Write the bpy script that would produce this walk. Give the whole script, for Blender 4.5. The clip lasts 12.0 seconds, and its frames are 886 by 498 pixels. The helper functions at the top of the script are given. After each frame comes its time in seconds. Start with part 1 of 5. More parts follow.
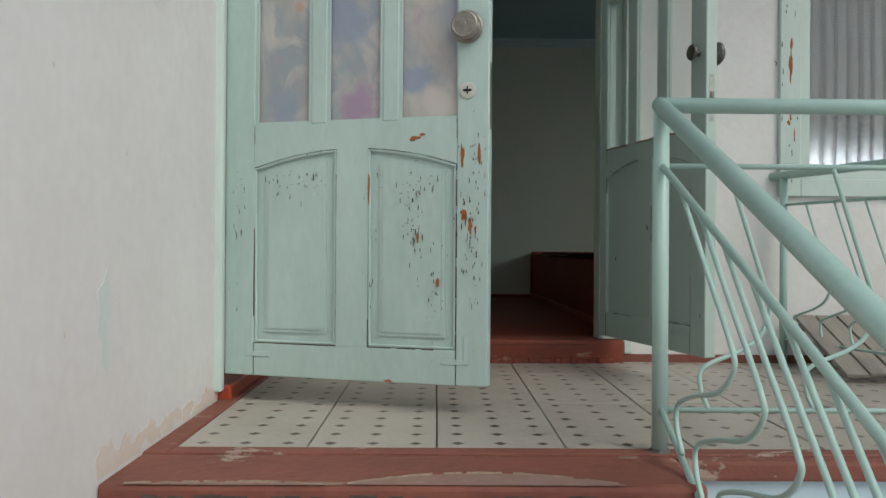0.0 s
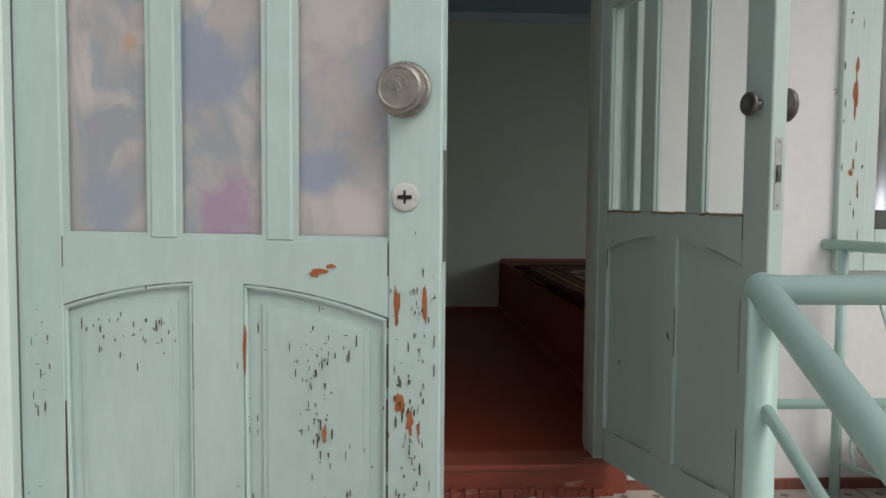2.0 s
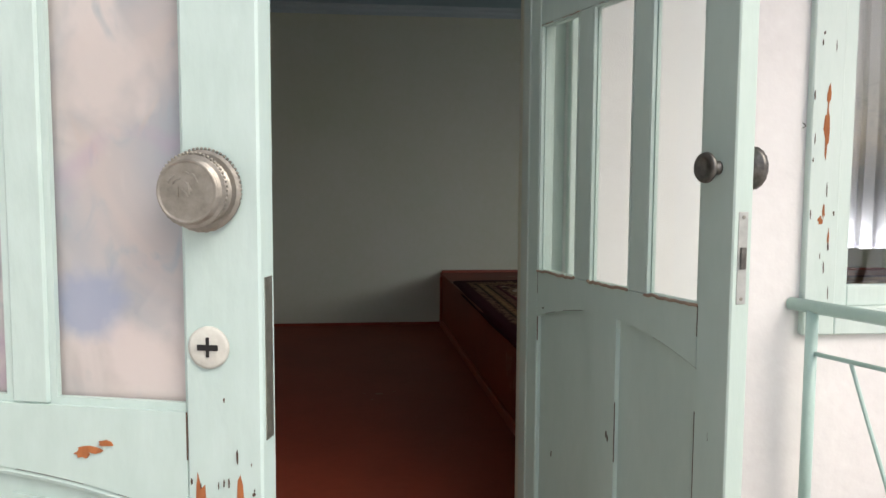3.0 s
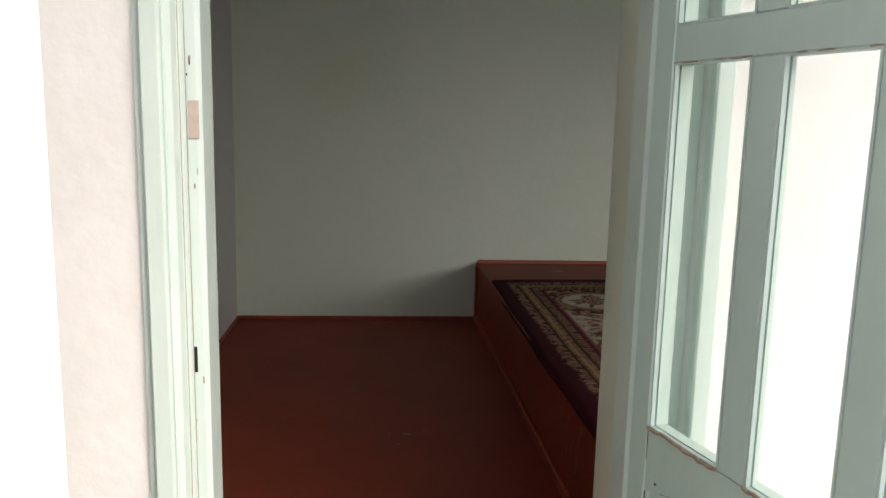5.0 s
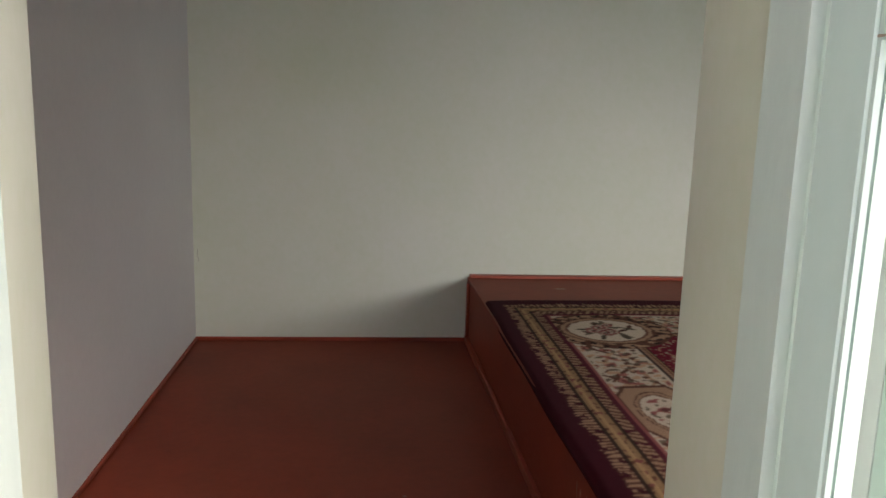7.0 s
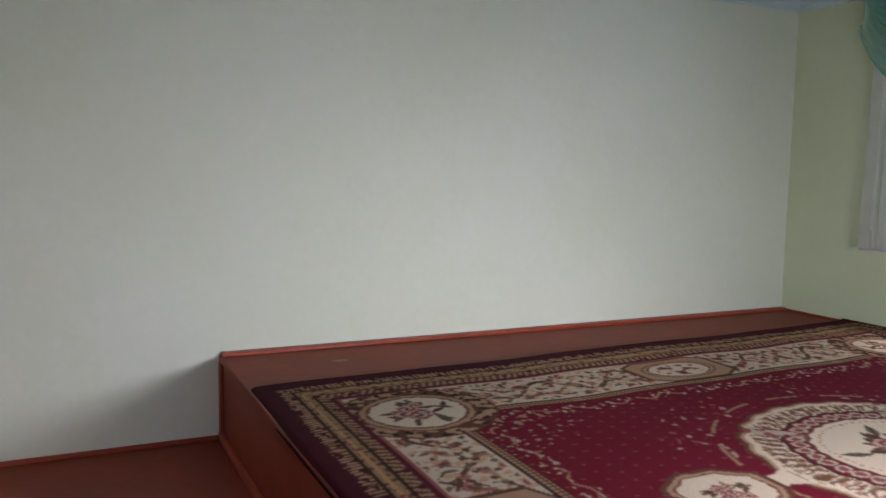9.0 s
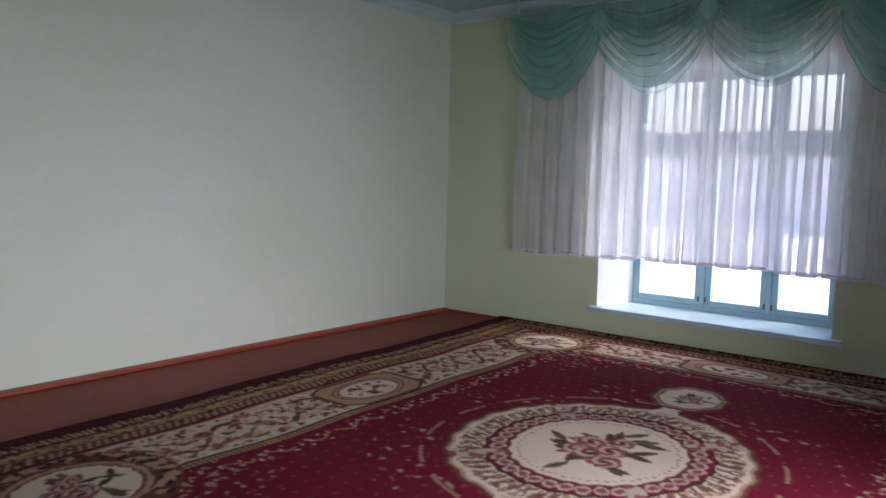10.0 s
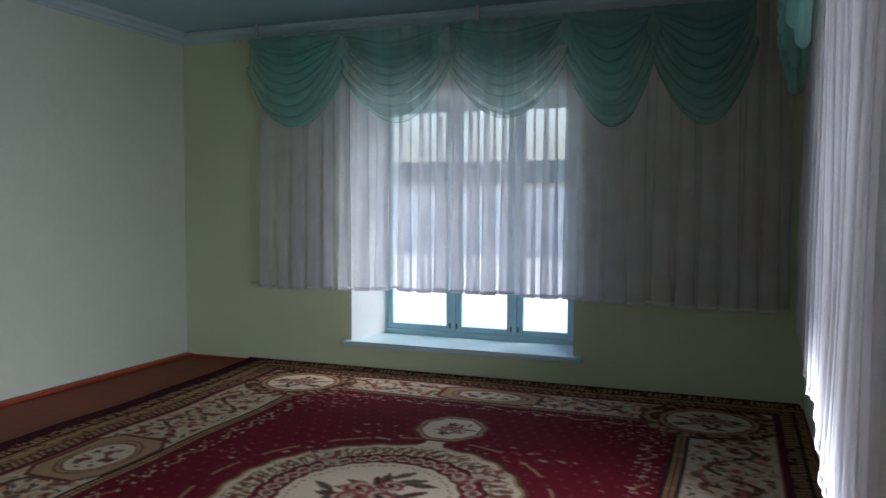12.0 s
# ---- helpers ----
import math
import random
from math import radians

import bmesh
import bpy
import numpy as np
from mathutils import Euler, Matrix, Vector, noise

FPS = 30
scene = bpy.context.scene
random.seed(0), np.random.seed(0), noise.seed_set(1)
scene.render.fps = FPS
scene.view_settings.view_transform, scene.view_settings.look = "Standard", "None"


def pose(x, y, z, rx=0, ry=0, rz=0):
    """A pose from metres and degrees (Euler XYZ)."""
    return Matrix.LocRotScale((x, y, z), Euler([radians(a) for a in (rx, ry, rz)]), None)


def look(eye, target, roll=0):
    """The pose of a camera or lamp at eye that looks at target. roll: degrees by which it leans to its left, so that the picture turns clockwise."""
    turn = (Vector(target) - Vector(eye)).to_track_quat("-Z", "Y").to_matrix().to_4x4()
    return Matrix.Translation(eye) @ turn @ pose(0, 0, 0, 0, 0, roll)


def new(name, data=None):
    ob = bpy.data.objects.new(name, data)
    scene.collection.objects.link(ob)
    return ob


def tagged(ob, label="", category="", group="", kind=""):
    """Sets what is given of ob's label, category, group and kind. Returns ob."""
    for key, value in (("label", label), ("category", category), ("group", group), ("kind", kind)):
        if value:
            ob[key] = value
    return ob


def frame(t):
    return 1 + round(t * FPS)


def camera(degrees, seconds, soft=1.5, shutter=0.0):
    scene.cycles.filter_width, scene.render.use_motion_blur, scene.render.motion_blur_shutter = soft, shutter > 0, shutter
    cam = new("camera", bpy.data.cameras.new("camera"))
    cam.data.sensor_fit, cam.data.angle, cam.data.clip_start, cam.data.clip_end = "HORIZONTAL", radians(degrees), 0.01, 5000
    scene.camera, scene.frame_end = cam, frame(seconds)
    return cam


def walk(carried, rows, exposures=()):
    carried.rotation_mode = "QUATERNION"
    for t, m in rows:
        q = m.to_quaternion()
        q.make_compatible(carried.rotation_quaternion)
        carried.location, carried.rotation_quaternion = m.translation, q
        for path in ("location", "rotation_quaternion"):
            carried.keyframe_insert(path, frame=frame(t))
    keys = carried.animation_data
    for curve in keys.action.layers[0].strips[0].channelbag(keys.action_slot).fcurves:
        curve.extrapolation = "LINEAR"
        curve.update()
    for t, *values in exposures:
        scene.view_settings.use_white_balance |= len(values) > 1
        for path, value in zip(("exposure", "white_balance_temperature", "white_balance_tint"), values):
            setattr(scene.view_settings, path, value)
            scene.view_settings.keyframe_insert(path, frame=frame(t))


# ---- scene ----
cam = camera(58.8, 12.0)
PATH = [
    (0, (-0.005, -3.49, 0.498), (0.012, -1.49, 0.499), 0.4),
    (0.5, (-0.03, -3.239, 0.601), (0.011, -1.24, 0.597), 0.3),
    (1, (0.013, -3.02, 0.747), (0.094, -1.022, 0.722), 0.5),
    (1.5, (0.088, -2.782, 0.851), (0.175, -0.784, 0.795), 0.5),
    (2, (0.081, -2.541, 0.97), (0.184, -0.548, 0.847), 0.5),
    (2.5, (0.196, -2.322, 1.045), (0.404, -0.339, 0.887), 0.5),
    (3, (0.266, -2.093, 1.174), (0.478, -0.111, 1.007), 0.3),
    (3.5, (0.246, -1.869, 1.292), (0.461, 0.11, 1.09), -0.1),
    (3.7, (0.255, -1.797, 1.316), (0.466, 0.178, 1.078), -0.0),
    (5.3, (0.262, -1.293, 1.514), (0.404, 0.672, 1.169), 1.4),
    (5.5, (0.264, -1.26, 1.518), (0.406, 0.704, 1.165), 1.4),
    (6, (0.297, -1.095, 1.51), (0.439, 0.866, 1.143), 1.4),
    (6.5, (0.336, -0.896, 1.524), (0.471, 1.066, 1.157), 1.3),
    (6.7, (0.332, -0.821, 1.525), (0.466, 1.14, 1.157), 1.5),
    (8.5, (0.264, 0.08, 1.398), (0.955, 1.942, 1.174), 0.9),
    (9, (0.309, 0.247, 1.381), (1.147, 2.052, 1.181), 0.9),
    (9.5, (0.336, 0.512, 1.42), (1.591, 2.056, 1.213), 1.4),
    (10, (0.364, 0.619, 1.449), (1.906, 1.878, 1.252), 1.3),
    (10.5, (0.443, 0.623, 1.453), (2.091, 1.739, 1.252), 0.8),
    (11, (0.483, 0.651, 1.454), (2.213, 1.635, 1.256), 0.6),
    (11.5, (0.488, 0.724, 1.452), (2.306, 1.545, 1.304), 0.8),
    (12, (0.498, 0.75, 1.45), (2.367, 1.455, 1.339), 0.3),
]
EXPOSURES = [(0, -0.42, 6400, 3), (1, -0.52, 6400, 4), (2, -0.24, 6550, 9), (2.5, 0.3, 6700, 12), (3, 0.55, 6800, 13), (3.7, 0.78, 6850, 13), (5.3, 1.3, 6900, 13), (6.7, 1.85, 6950, 17),
             (8.5, 2.45, 6500, 18), (9, 2.4, 6300, 20), (9.5, 2.0, 6150, 23), (10, 2.0, 6100, 23), (10.5, 2.22, 6050, 23), (11.2, 2.15, 6000, 18), (12, 1.5, 5950, 12)]
walk(cam, [(t, look(eye, target, roll)) for t, eye, target, roll in PATH], EXPOSURES)

# ---- daylight ----
SUN_EL, SUN_AZ = 46.0, 140.0   # degrees; azimuth of the sun measured clockwise from +y
world = bpy.data.worlds.new("sky")
world.use_nodes = True
scene.world = world
wn = world.node_tree
sky = wn.nodes.new("ShaderNodeTexSky")
sky.sky_type = "NISHITA"
sky.sun_disc = False
sky.sun_elevation = radians(SUN_EL)
sky.sun_rotation = radians(SUN_AZ)
sky.air_density, sky.dust_density, sky.ozone_density = 1.0, 4.0, 1.0
wn.nodes["Background"].inputs["Strength"].default_value = 0.15
wn.links.new(sky.outputs[0], wn.nodes["Background"].inputs[0])

sun = new("sun", bpy.data.lights.new("sun", "SUN"))
sun.data.energy, sun.data.angle, sun.data.color = 1.1, radians(40), (0.91, 0.955, 1.0)
sd = Vector((math.sin(radians(SUN_AZ)) * math.cos(radians(SUN_EL)), math.cos(radians(SUN_AZ)) * math.cos(radians(SUN_EL)), math.sin(radians(SUN_EL))))
sun.matrix_world = look(sd * 20, (0, 0, 0))

# added strip lamp: stands in for skylight through the window beside the door
win_light = new("window_daylight_fill", bpy.data.lights.new("window_daylight_fill", "AREA"))
win_light.data.shape, win_light.data.size, win_light.data.size_y = "RECTANGLE", 1.30, 0.17
win_light.data.energy, win_light.data.spread, win_light.data.color = 6, radians(120), (0.93, 0.97, 1.0)
win_light.matrix_world = look((2.28, 0.40, 0.875), (2.28, 3.0, 0.875))

# ---- materials ----
def nodes_of(name):
    m = bpy.data.materials.new(name)
    m.use_nodes = True
    return m, m.node_tree, m.node_tree.nodes["Principled BSDF"]


def surface(name, c1, c2, scale=3.0, rough=0.6, bump=0.15, bscale=60.0, stretch=(1, 1, 1), metal=0.0, spec=0.4,
            wear=None, wear_at=0.66, wear_scale=18.0, wear_stretch=(1, 1, 0.3), random_tint=0.0, bdist=0.004, coat=0.0):
    """A painted or raw surface: two colours mixed by a broad and a fine noise, with relief and, if asked, worn-through spots."""
    m, t, p = nodes_of(name)
    L = t.links.new
    co = t.nodes.new("ShaderNodeTexCoord")
    mp = t.nodes.new("ShaderNodeMapping")
    mp.inputs["Scale"].default_value = stretch
    L(co.outputs["Object"], mp.inputs["Vector"])
    n1 = t.nodes.new("ShaderNodeTexNoise")
    n1.inputs["Scale"].default_value, n1.inputs["Detail"].default_value, n1.inputs["Roughness"].default_value = scale, 6, 0.62
    n2 = t.nodes.new("ShaderNodeTexNoise")
    n2.inputs["Scale"].default_value, n2.inputs["Detail"].default_value = bscale, 4
    L(mp.outputs[0], n1.inputs["Vector"])
    L(mp.outputs[0], n2.inputs["Vector"])
    add = t.nodes.new("ShaderNodeMath")
    add.operation = "MULTIPLY_ADD"
    add.inputs[1].default_value = 0.35
    L(n2.outputs["Fac"], add.inputs[0])
    L(n1.outputs["Fac"], add.inputs[2])
    rp = t.nodes.new("ShaderNodeMapRange")
    rp.inputs["From Min"].default_value, rp.inputs["From Max"].default_value = 0.4, 0.95
    L(add.outputs[0], rp.inputs["Value"])
    mx = t.nodes.new("ShaderNodeMix")
    mx.data_type = "RGBA"
    mx.inputs["A"].default_value, mx.inputs["B"].default_value = (*c1, 1), (*c2, 1)
    L(rp.outputs[0], mx.inputs["Factor"])
    col = mx.outputs["Result"]
    height = n2.outputs["Fac"]
    if random_tint:
        oi = t.nodes.new("ShaderNodeObjectInfo")
        hs = t.nodes.new("ShaderNodeHueSaturation")
        mr = t.nodes.new("ShaderNodeMapRange")
        mr.inputs["To Min"].default_value, mr.inputs["To Max"].default_value = 1 - random_tint, 1 + random_tint
        L(oi.outputs["Random"], mr.inputs["Value"])
        L(mr.outputs[0], hs.inputs["Value"])
        L(col, hs.inputs["Color"])
        col = hs.outputs[0]
    if wear:
        mp2 = t.nodes.new("ShaderNodeMapping")
        mp2.inputs["Scale"].default_value = wear_stretch
        L(co.outputs["Object"], mp2.inputs["Vector"])
        n3 = t.nodes.new("ShaderNodeTexNoise")
        n3.inputs["Scale"].default_value, n3.inputs["Detail"].default_value, n3.inputs["Roughness"].default_value = wear_scale, 7, 0.7
        L(mp2.outputs[0], n3.inputs["Vector"])
        st = t.nodes.new("ShaderNodeMapRange")
        st.inputs["From Min"].default_value, st.inputs["From Max"].default_value = wear_at, wear_at + 0.025
        L(n3.outputs["Fac"], st.inputs["Value"])
        m2 = t.nodes.new("ShaderNodeMix")
        m2.data_type = "RGBA"
        m2.inputs["B"].default_value = (*wear, 1)
        L(st.outputs[0], m2.inputs["Factor"])
        L(col, m2.inputs["A"])
        col = m2.outputs["Result"]
        sub = t.nodes.new("ShaderNodeMath")
        sub.operation = "SUBTRACT"
        L(height, sub.inputs[0])
        L(st.outputs[0], sub.inputs[1])
        height = sub.outputs[0]
    L(col, p.inputs["Base Color"])
    p.inputs["Roughness"].default_value, p.inputs["Metallic"].default_value = rough, metal
    p.inputs["Specular IOR Level"].default_value = spec
    p.inputs["Coat Weight"].default_value = coat
    p.inputs["Coat Roughness"].default_value = 0.25
    bp = t.nodes.new("ShaderNodeBump")
    bp.inputs["Strength"].default_value, bp.inputs["Distance"].default_value = bump, bdist
    L(height, bp.inputs["Height"])
    L(bp.outputs[0], p.inputs["Normal"])
    return m


def cloth(name, color, clear, translucent=0.5, weave=900.0):
    """A sheer woven cloth: part of the light goes straight through, part is scattered by the threads."""
    m, t, p = nodes_of(name)
    L = t.links.new
    t.nodes.remove(p)
    out = t.nodes["Material Output"]
    co = t.nodes.new("ShaderNodeTexCoord")
    n = t.nodes.new("ShaderNodeTexNoise")
    n.inputs["Scale"].default_value, n.inputs["Detail"].default_value = 6.0, 5
    L(co.outputs["Object"], n.inputs["Vector"])
    hs = t.nodes.new("ShaderNodeMapRange")
    hs.inputs["From Min"].default_value, hs.inputs["From Max"].default_value = 0.3, 0.7
    hs.inputs["To Min"].default_value, hs.inputs["To Max"].default_value = clear - 0.05, clear + 0.05
    L(n.outputs["Fac"], hs.inputs["Value"])
    df = t.nodes.new("ShaderNodeBsdfDiffuse")
    tl = t.nodes.new("ShaderNodeBsdfTranslucent")
    tr = t.nodes.new("ShaderNodeBsdfTransparent")
    df.inputs[0].default_value = tl.inputs[0].default_value = (*color, 1)
    m1 = t.nodes.new("ShaderNodeMixShader")
    m1.inputs[0].default_value = translucent
    L(df.outputs[0], m1.inputs[1])
    L(tl.outputs[0], m1.inputs[2])
    m2 = t.nodes.new("ShaderNodeMixShader")
    L(hs.outputs[0], m2.inputs[0])
    L(m1.outputs[0], m2.inputs[1])
    L(tr.outputs[0], m2.inputs[2])
    L(m2.outputs[0], out.inputs["Surface"])
    return m


def clear_glass(name, tint=(0.95, 0.97, 0.965)):
    m, t, p = nodes_of(name)
    t.nodes.remove(p)
    lw = t.nodes.new("ShaderNodeLayerWeight")
    lw.inputs[0].default_value = 0.5
    pw = t.nodes.new("ShaderNodeMath")
    pw.operation, pw.inputs[1].default_value = "POWER", 3.0
    t.links.new(lw.outputs["Facing"], pw.inputs[0])
    fr = t.nodes.new("ShaderNodeMath")
    fr.operation, fr.inputs[1].default_value, fr.inputs[2].default_value = "MULTIPLY_ADD", 0.75, 0.06
    t.links.new(pw.outputs[0], fr.inputs[0])
    tr = t.nodes.new("ShaderNodeBsdfTransparent")
    tr.inputs[0].default_value = (*tint, 1)
    gl = t.nodes.new("ShaderNodeBsdfGlossy")
    gl.inputs["Roughness"].default_value = 0.01
    mx = t.nodes.new("ShaderNodeMixShader")
    t.links.new(fr.outputs[0], mx.inputs[0])
    t.links.new(tr.outputs[0], mx.inputs[1])
    t.links.new(gl.outputs[0], mx.inputs[2])
    t.links.new(mx.outputs[0], t.nodes["Material Output"].inputs["Surface"])
    return m


def printed_pane(name):
    """Frosted glass with a pastel flower print: beige-pink ground with slate-blue, orange and purple blooms."""
    m, t, p = nodes_of(name)
    L = t.links.new
    co = t.nodes.new("ShaderNodeTexCoord")
    mp = t.nodes.new("ShaderNodeMapping")
    mp.inputs["Scale"].default_value = (1.3, 1, 0.8)
    L(co.outputs["Object"], mp.inputs["Vector"])
    col = None
    ground = (0.40, 0.375, 0.36)
    layers = [((0.27, 0.31, 0.345), 3.2, 0.42, 0.62, 0.0), ((0.50, 0.475, 0.455), 6.0, 0.50, 0.66, 4.0),
              ((0.28, 0.33, 0.36), 13.0, 0.56, 0.70, 9.0), ((0.45, 0.36, 0.29), 6.0, 0.66, 0.78, 17.0), ((0.35, 0.28, 0.36), 3.6, 0.58, 0.74, 23.0)]
    for c, sc, lo, hi, shift in layers:
        n = t.nodes.new("ShaderNodeTexNoise")
        n.inputs["Scale"].default_value, n.inputs["Detail"].default_value, n.inputs["Distortion"].default_value = sc, 3, 1.2
        mv = t.nodes.new("ShaderNodeVectorMath")
        mv.inputs[1].default_value = (shift, shift * 0.5, -shift)
        L(mp.outputs[0], mv.inputs[0])
        L(mv.outputs[0], n.inputs["Vector"])
        r = t.nodes.new("ShaderNodeMapRange")
        r.inputs["From Min"].default_value, r.inputs["From Max"].default_value, r.inputs["To Max"].default_value = lo, hi, 0.85
        L(n.outputs["Fac"], r.inputs["Value"])
        x = t.nodes.new("ShaderNodeMix")
        x.data_type = "RGBA"
        x.inputs["B"].default_value = (*c, 1)
        if col:
            L(col, x.inputs["A"])
        else:
            x.inputs["A"].default_value = (*ground, 1)
        L(r.outputs[0], x.inputs["Factor"])
        col = x.outputs["Result"]
    for bx0, bz0, rad, c in ((0.455, 0.945, 0.075, (0.33, 0.235, 0.345)), (0.19, 0.96, 0.06, (0.26, 0.31, 0.38)), (0.64, 1.02, 0.06, (0.25, 0.30, 0.40)), (0.71, 0.95, 0.07, (0.52, 0.48, 0.46)),
                             (0.25, 1.27, 0.016, (0.44, 0.31, 0.21)), (0.40, 1.22, 0.10, (0.24, 0.29, 0.38)), (0.66, 1.30, 0.07, (0.47, 0.44, 0.42)), (0.26, 1.40, 0.07, (0.24, 0.28, 0.37))):
        ds = t.nodes.new("ShaderNodeVectorMath")
        ds.operation = "DISTANCE"
        ds.inputs[1].default_value = (bx0, 0.022, bz0)
        L(co.outputs["Object"], ds.inputs[0])
        nn = t.nodes.new("ShaderNodeTexNoise")
        nn.inputs["Scale"].default_value, nn.inputs["Detail"].default_value = 16, 3
        L(co.outputs["Object"], nn.inputs["Vector"])
        ad = t.nodes.new("ShaderNodeMath")
        ad.operation, ad.inputs[1].default_value = "MULTIPLY_ADD", rad * 1.6
        L(nn.outputs["Fac"], ad.inputs[0])
        L(ds.outputs["Value"], ad.inputs[2])
        mr = t.nodes.new("ShaderNodeMapRange")
        mr.inputs["From Min"].default_value, mr.inputs["From Max"].default_value = rad * 1.35, rad * 1.85
        mr.inputs["To Min"].default_value, mr.inputs["To Max"].default_value = 0.85, 0.0
        L(ad.outputs[0], mr.inputs["Value"])
        x = t.nodes.new("ShaderNodeMix")
        x.data_type = "RGBA"
        x.inputs["B"].default_value = (*c, 1)
        L(col, x.inputs["A"])
        L(mr.outputs[0], x.inputs["Factor"])
        col = x.outputs["Result"]
    L(col, p.inputs["Base Color"])
    p.inputs["Roughness"].default_value = 0.28
    p.inputs["Specular IOR Level"].default_value = 0.5
    n = t.nodes.new("ShaderNodeTexNoise")
    n.inputs["Scale"].default_value = 45
    L(co.outputs["Object"], n.inputs["Vector"])
    b = t.nodes.new("ShaderNodeBump")
    b.inputs["Strength"].default_value, b.inputs["Distance"].default_value = 0.12, 0.003
    L(n.outputs["Fac"], b.inputs["Height"])
    L(b.outputs[0], p.inputs["Normal"])
    return m


def woven(name):
    """Carpet pile whose colour is the woven pattern stored on the mesh."""
    m, t, p = nodes_of(name)
    L = t.links.new
    at = t.nodes.new("ShaderNodeAttribute")
    at.attribute_name = "weave"
    co = t.nodes.new("ShaderNodeTexCoord")
    n = t.nodes.new("ShaderNodeTexNoise")
    n.inputs["Scale"].default_value, n.inputs["Detail"].default_value = 260, 3
    L(co.outputs["Object"], n.inputs["Vector"])
    r = t.nodes.new("ShaderNodeMapRange")
    r.inputs["To Min"].default_value, r.inputs["To Max"].default_value = 0.62, 1.35
    L(n.outputs["Fac"], r.inputs["Value"])
    mu = t.nodes.new("ShaderNodeVectorMath")
    mu.operation = "SCALE"
    L(at.outputs["Color"], mu.inputs[0])
    L(r.outputs[0], mu.inputs["Scale"])
    L(mu.outputs[0], p.inputs["Base Color"])
    p.inputs["Roughness"].default_value = 0.95
    p.inputs["Specular IOR Level"].default_value = 0.1
    b = t.nodes.new("ShaderNodeBump")
    b.inputs["Strength"].default_value, b.inputs["Distance"].default_value = 0.5, 0.004
    L(n.outputs["Fac"], b.inputs["Height"])
    L(b.outputs[0], p.inputs["Normal"])
    return m


M_WHITE = surface("outer_whitewash", (0.79, 0.785, 0.775), (0.67, 0.66, 0.65), 1.6, 0.9, 0.35, 25, bdist=0.006, wear=(0.62, 0.52, 0.44), wear_at=0.74, wear_scale=5, wear_stretch=(1, 1, 0.7))
M_GREENWALL = surface("pale_green_wall_paint", (0.735, 0.76, 0.68), (0.64, 0.695, 0.54), 0.8, 0.75, 0.12, 30, bdist=0.004, wear=(0.64, 0.68, 0.55), wear_at=0.72, wear_scale=3.2, wear_stretch=(1, 1, 1))
M_LILAC = surface("grey_white_wall_paint", (0.74, 0.725, 0.715), (0.66, 0.65, 0.645), 0.9, 0.75, 0.12, 30, bdist=0.004)
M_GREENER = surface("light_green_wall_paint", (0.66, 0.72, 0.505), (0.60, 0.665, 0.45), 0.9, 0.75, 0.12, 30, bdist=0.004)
M_CEIL = surface("blue_ceiling_paint", (0.36, 0.55, 0.62), (0.30, 0.48, 0.55), 1.2, 0.35, 0.08, 20)
M_CORNICE = surface("light_blue_cornice_paint", (0.55, 0.68, 0.70), (0.48, 0.61, 0.64), 3, 0.5, 0.1, 50)
M_REDFLOOR = surface("red_brown_floor_paint", (0.30, 0.056, 0.028), (0.205, 0.040, 0.021), 2.2, 0.55, 0.16, 22, wear=(0.30, 0.20, 0.15), wear_at=0.78, wear_scale=7, wear_stretch=(1, 1, 1), spec=0.16)
M_REDTRIM = surface("red_trim_paint", (0.38, 0.062, 0.028), (0.27, 0.046, 0.022), 5, 0.42, 0.2, 40)
M_REDSTEP = surface("worn_red_step_paint", (0.25, 0.088, 0.062), (0.165, 0.06, 0.045), 4, 0.7, 0.5, 35, wear=(0.36, 0.27, 0.22), wear_at=0.60, wear_scale=4.5, wear_stretch=(0.6, 1.2, 1), bdist=0.008)
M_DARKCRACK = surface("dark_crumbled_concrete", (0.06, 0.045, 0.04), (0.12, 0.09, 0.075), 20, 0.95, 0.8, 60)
M_MINT = surface("weathered_mint_door_paint", (0.47, 0.60, 0.575), (0.36, 0.475, 0.44), 3.0, 0.42, 0.3, 45, stretch=(1, 1, 0.35), wear=(0.13, 0.10, 0.075), wear_at=0.69, wear_scale=34, wear_stretch=(1, 1, 0.16))
M_MINT2 = surface("mint_door_paint", (0.45, 0.56, 0.515), (0.39, 0.50, 0.455), 3.0, 0.45, 0.25, 45, stretch=(1, 1, 0.35), wear=(0.16, 0.12, 0.09), wear_at=0.735, wear_scale=30, wear_stretch=(1, 1, 0.2))
M_FRAME = surface("pale_mint_frame_paint", (0.60, 0.70, 0.66), (0.52, 0.63, 0.585), 4, 0.45, 0.3, 50, stretch=(1, 1, 0.3), wear=(0.20, 0.15, 0.11), wear_at=0.72, wear_scale=30, wear_stretch=(1, 1, 0.2))
M_CHIP = surface("bare_orange_wood", (0.40, 0.145, 0.045), (0.22, 0.07, 0.025), 30, 0.75, 0.4, 120, stretch=(1, 1, 0.2))
M_CHIPDARK = surface("dark_bare_wood", (0.10, 0.055, 0.035), (0.05, 0.032, 0.024), 30, 0.8, 0.4, 120, stretch=(1, 1, 0.2))
M_RAIL = surface("mint_rail_paint", (0.42, 0.58, 0.535), (0.36, 0.515, 0.47), 6, 0.35, 0.2, 60, wear=(0.13, 0.14, 0.125), wear_at=0.74, wear_scale=30, wear_stretch=(1, 1, 1))
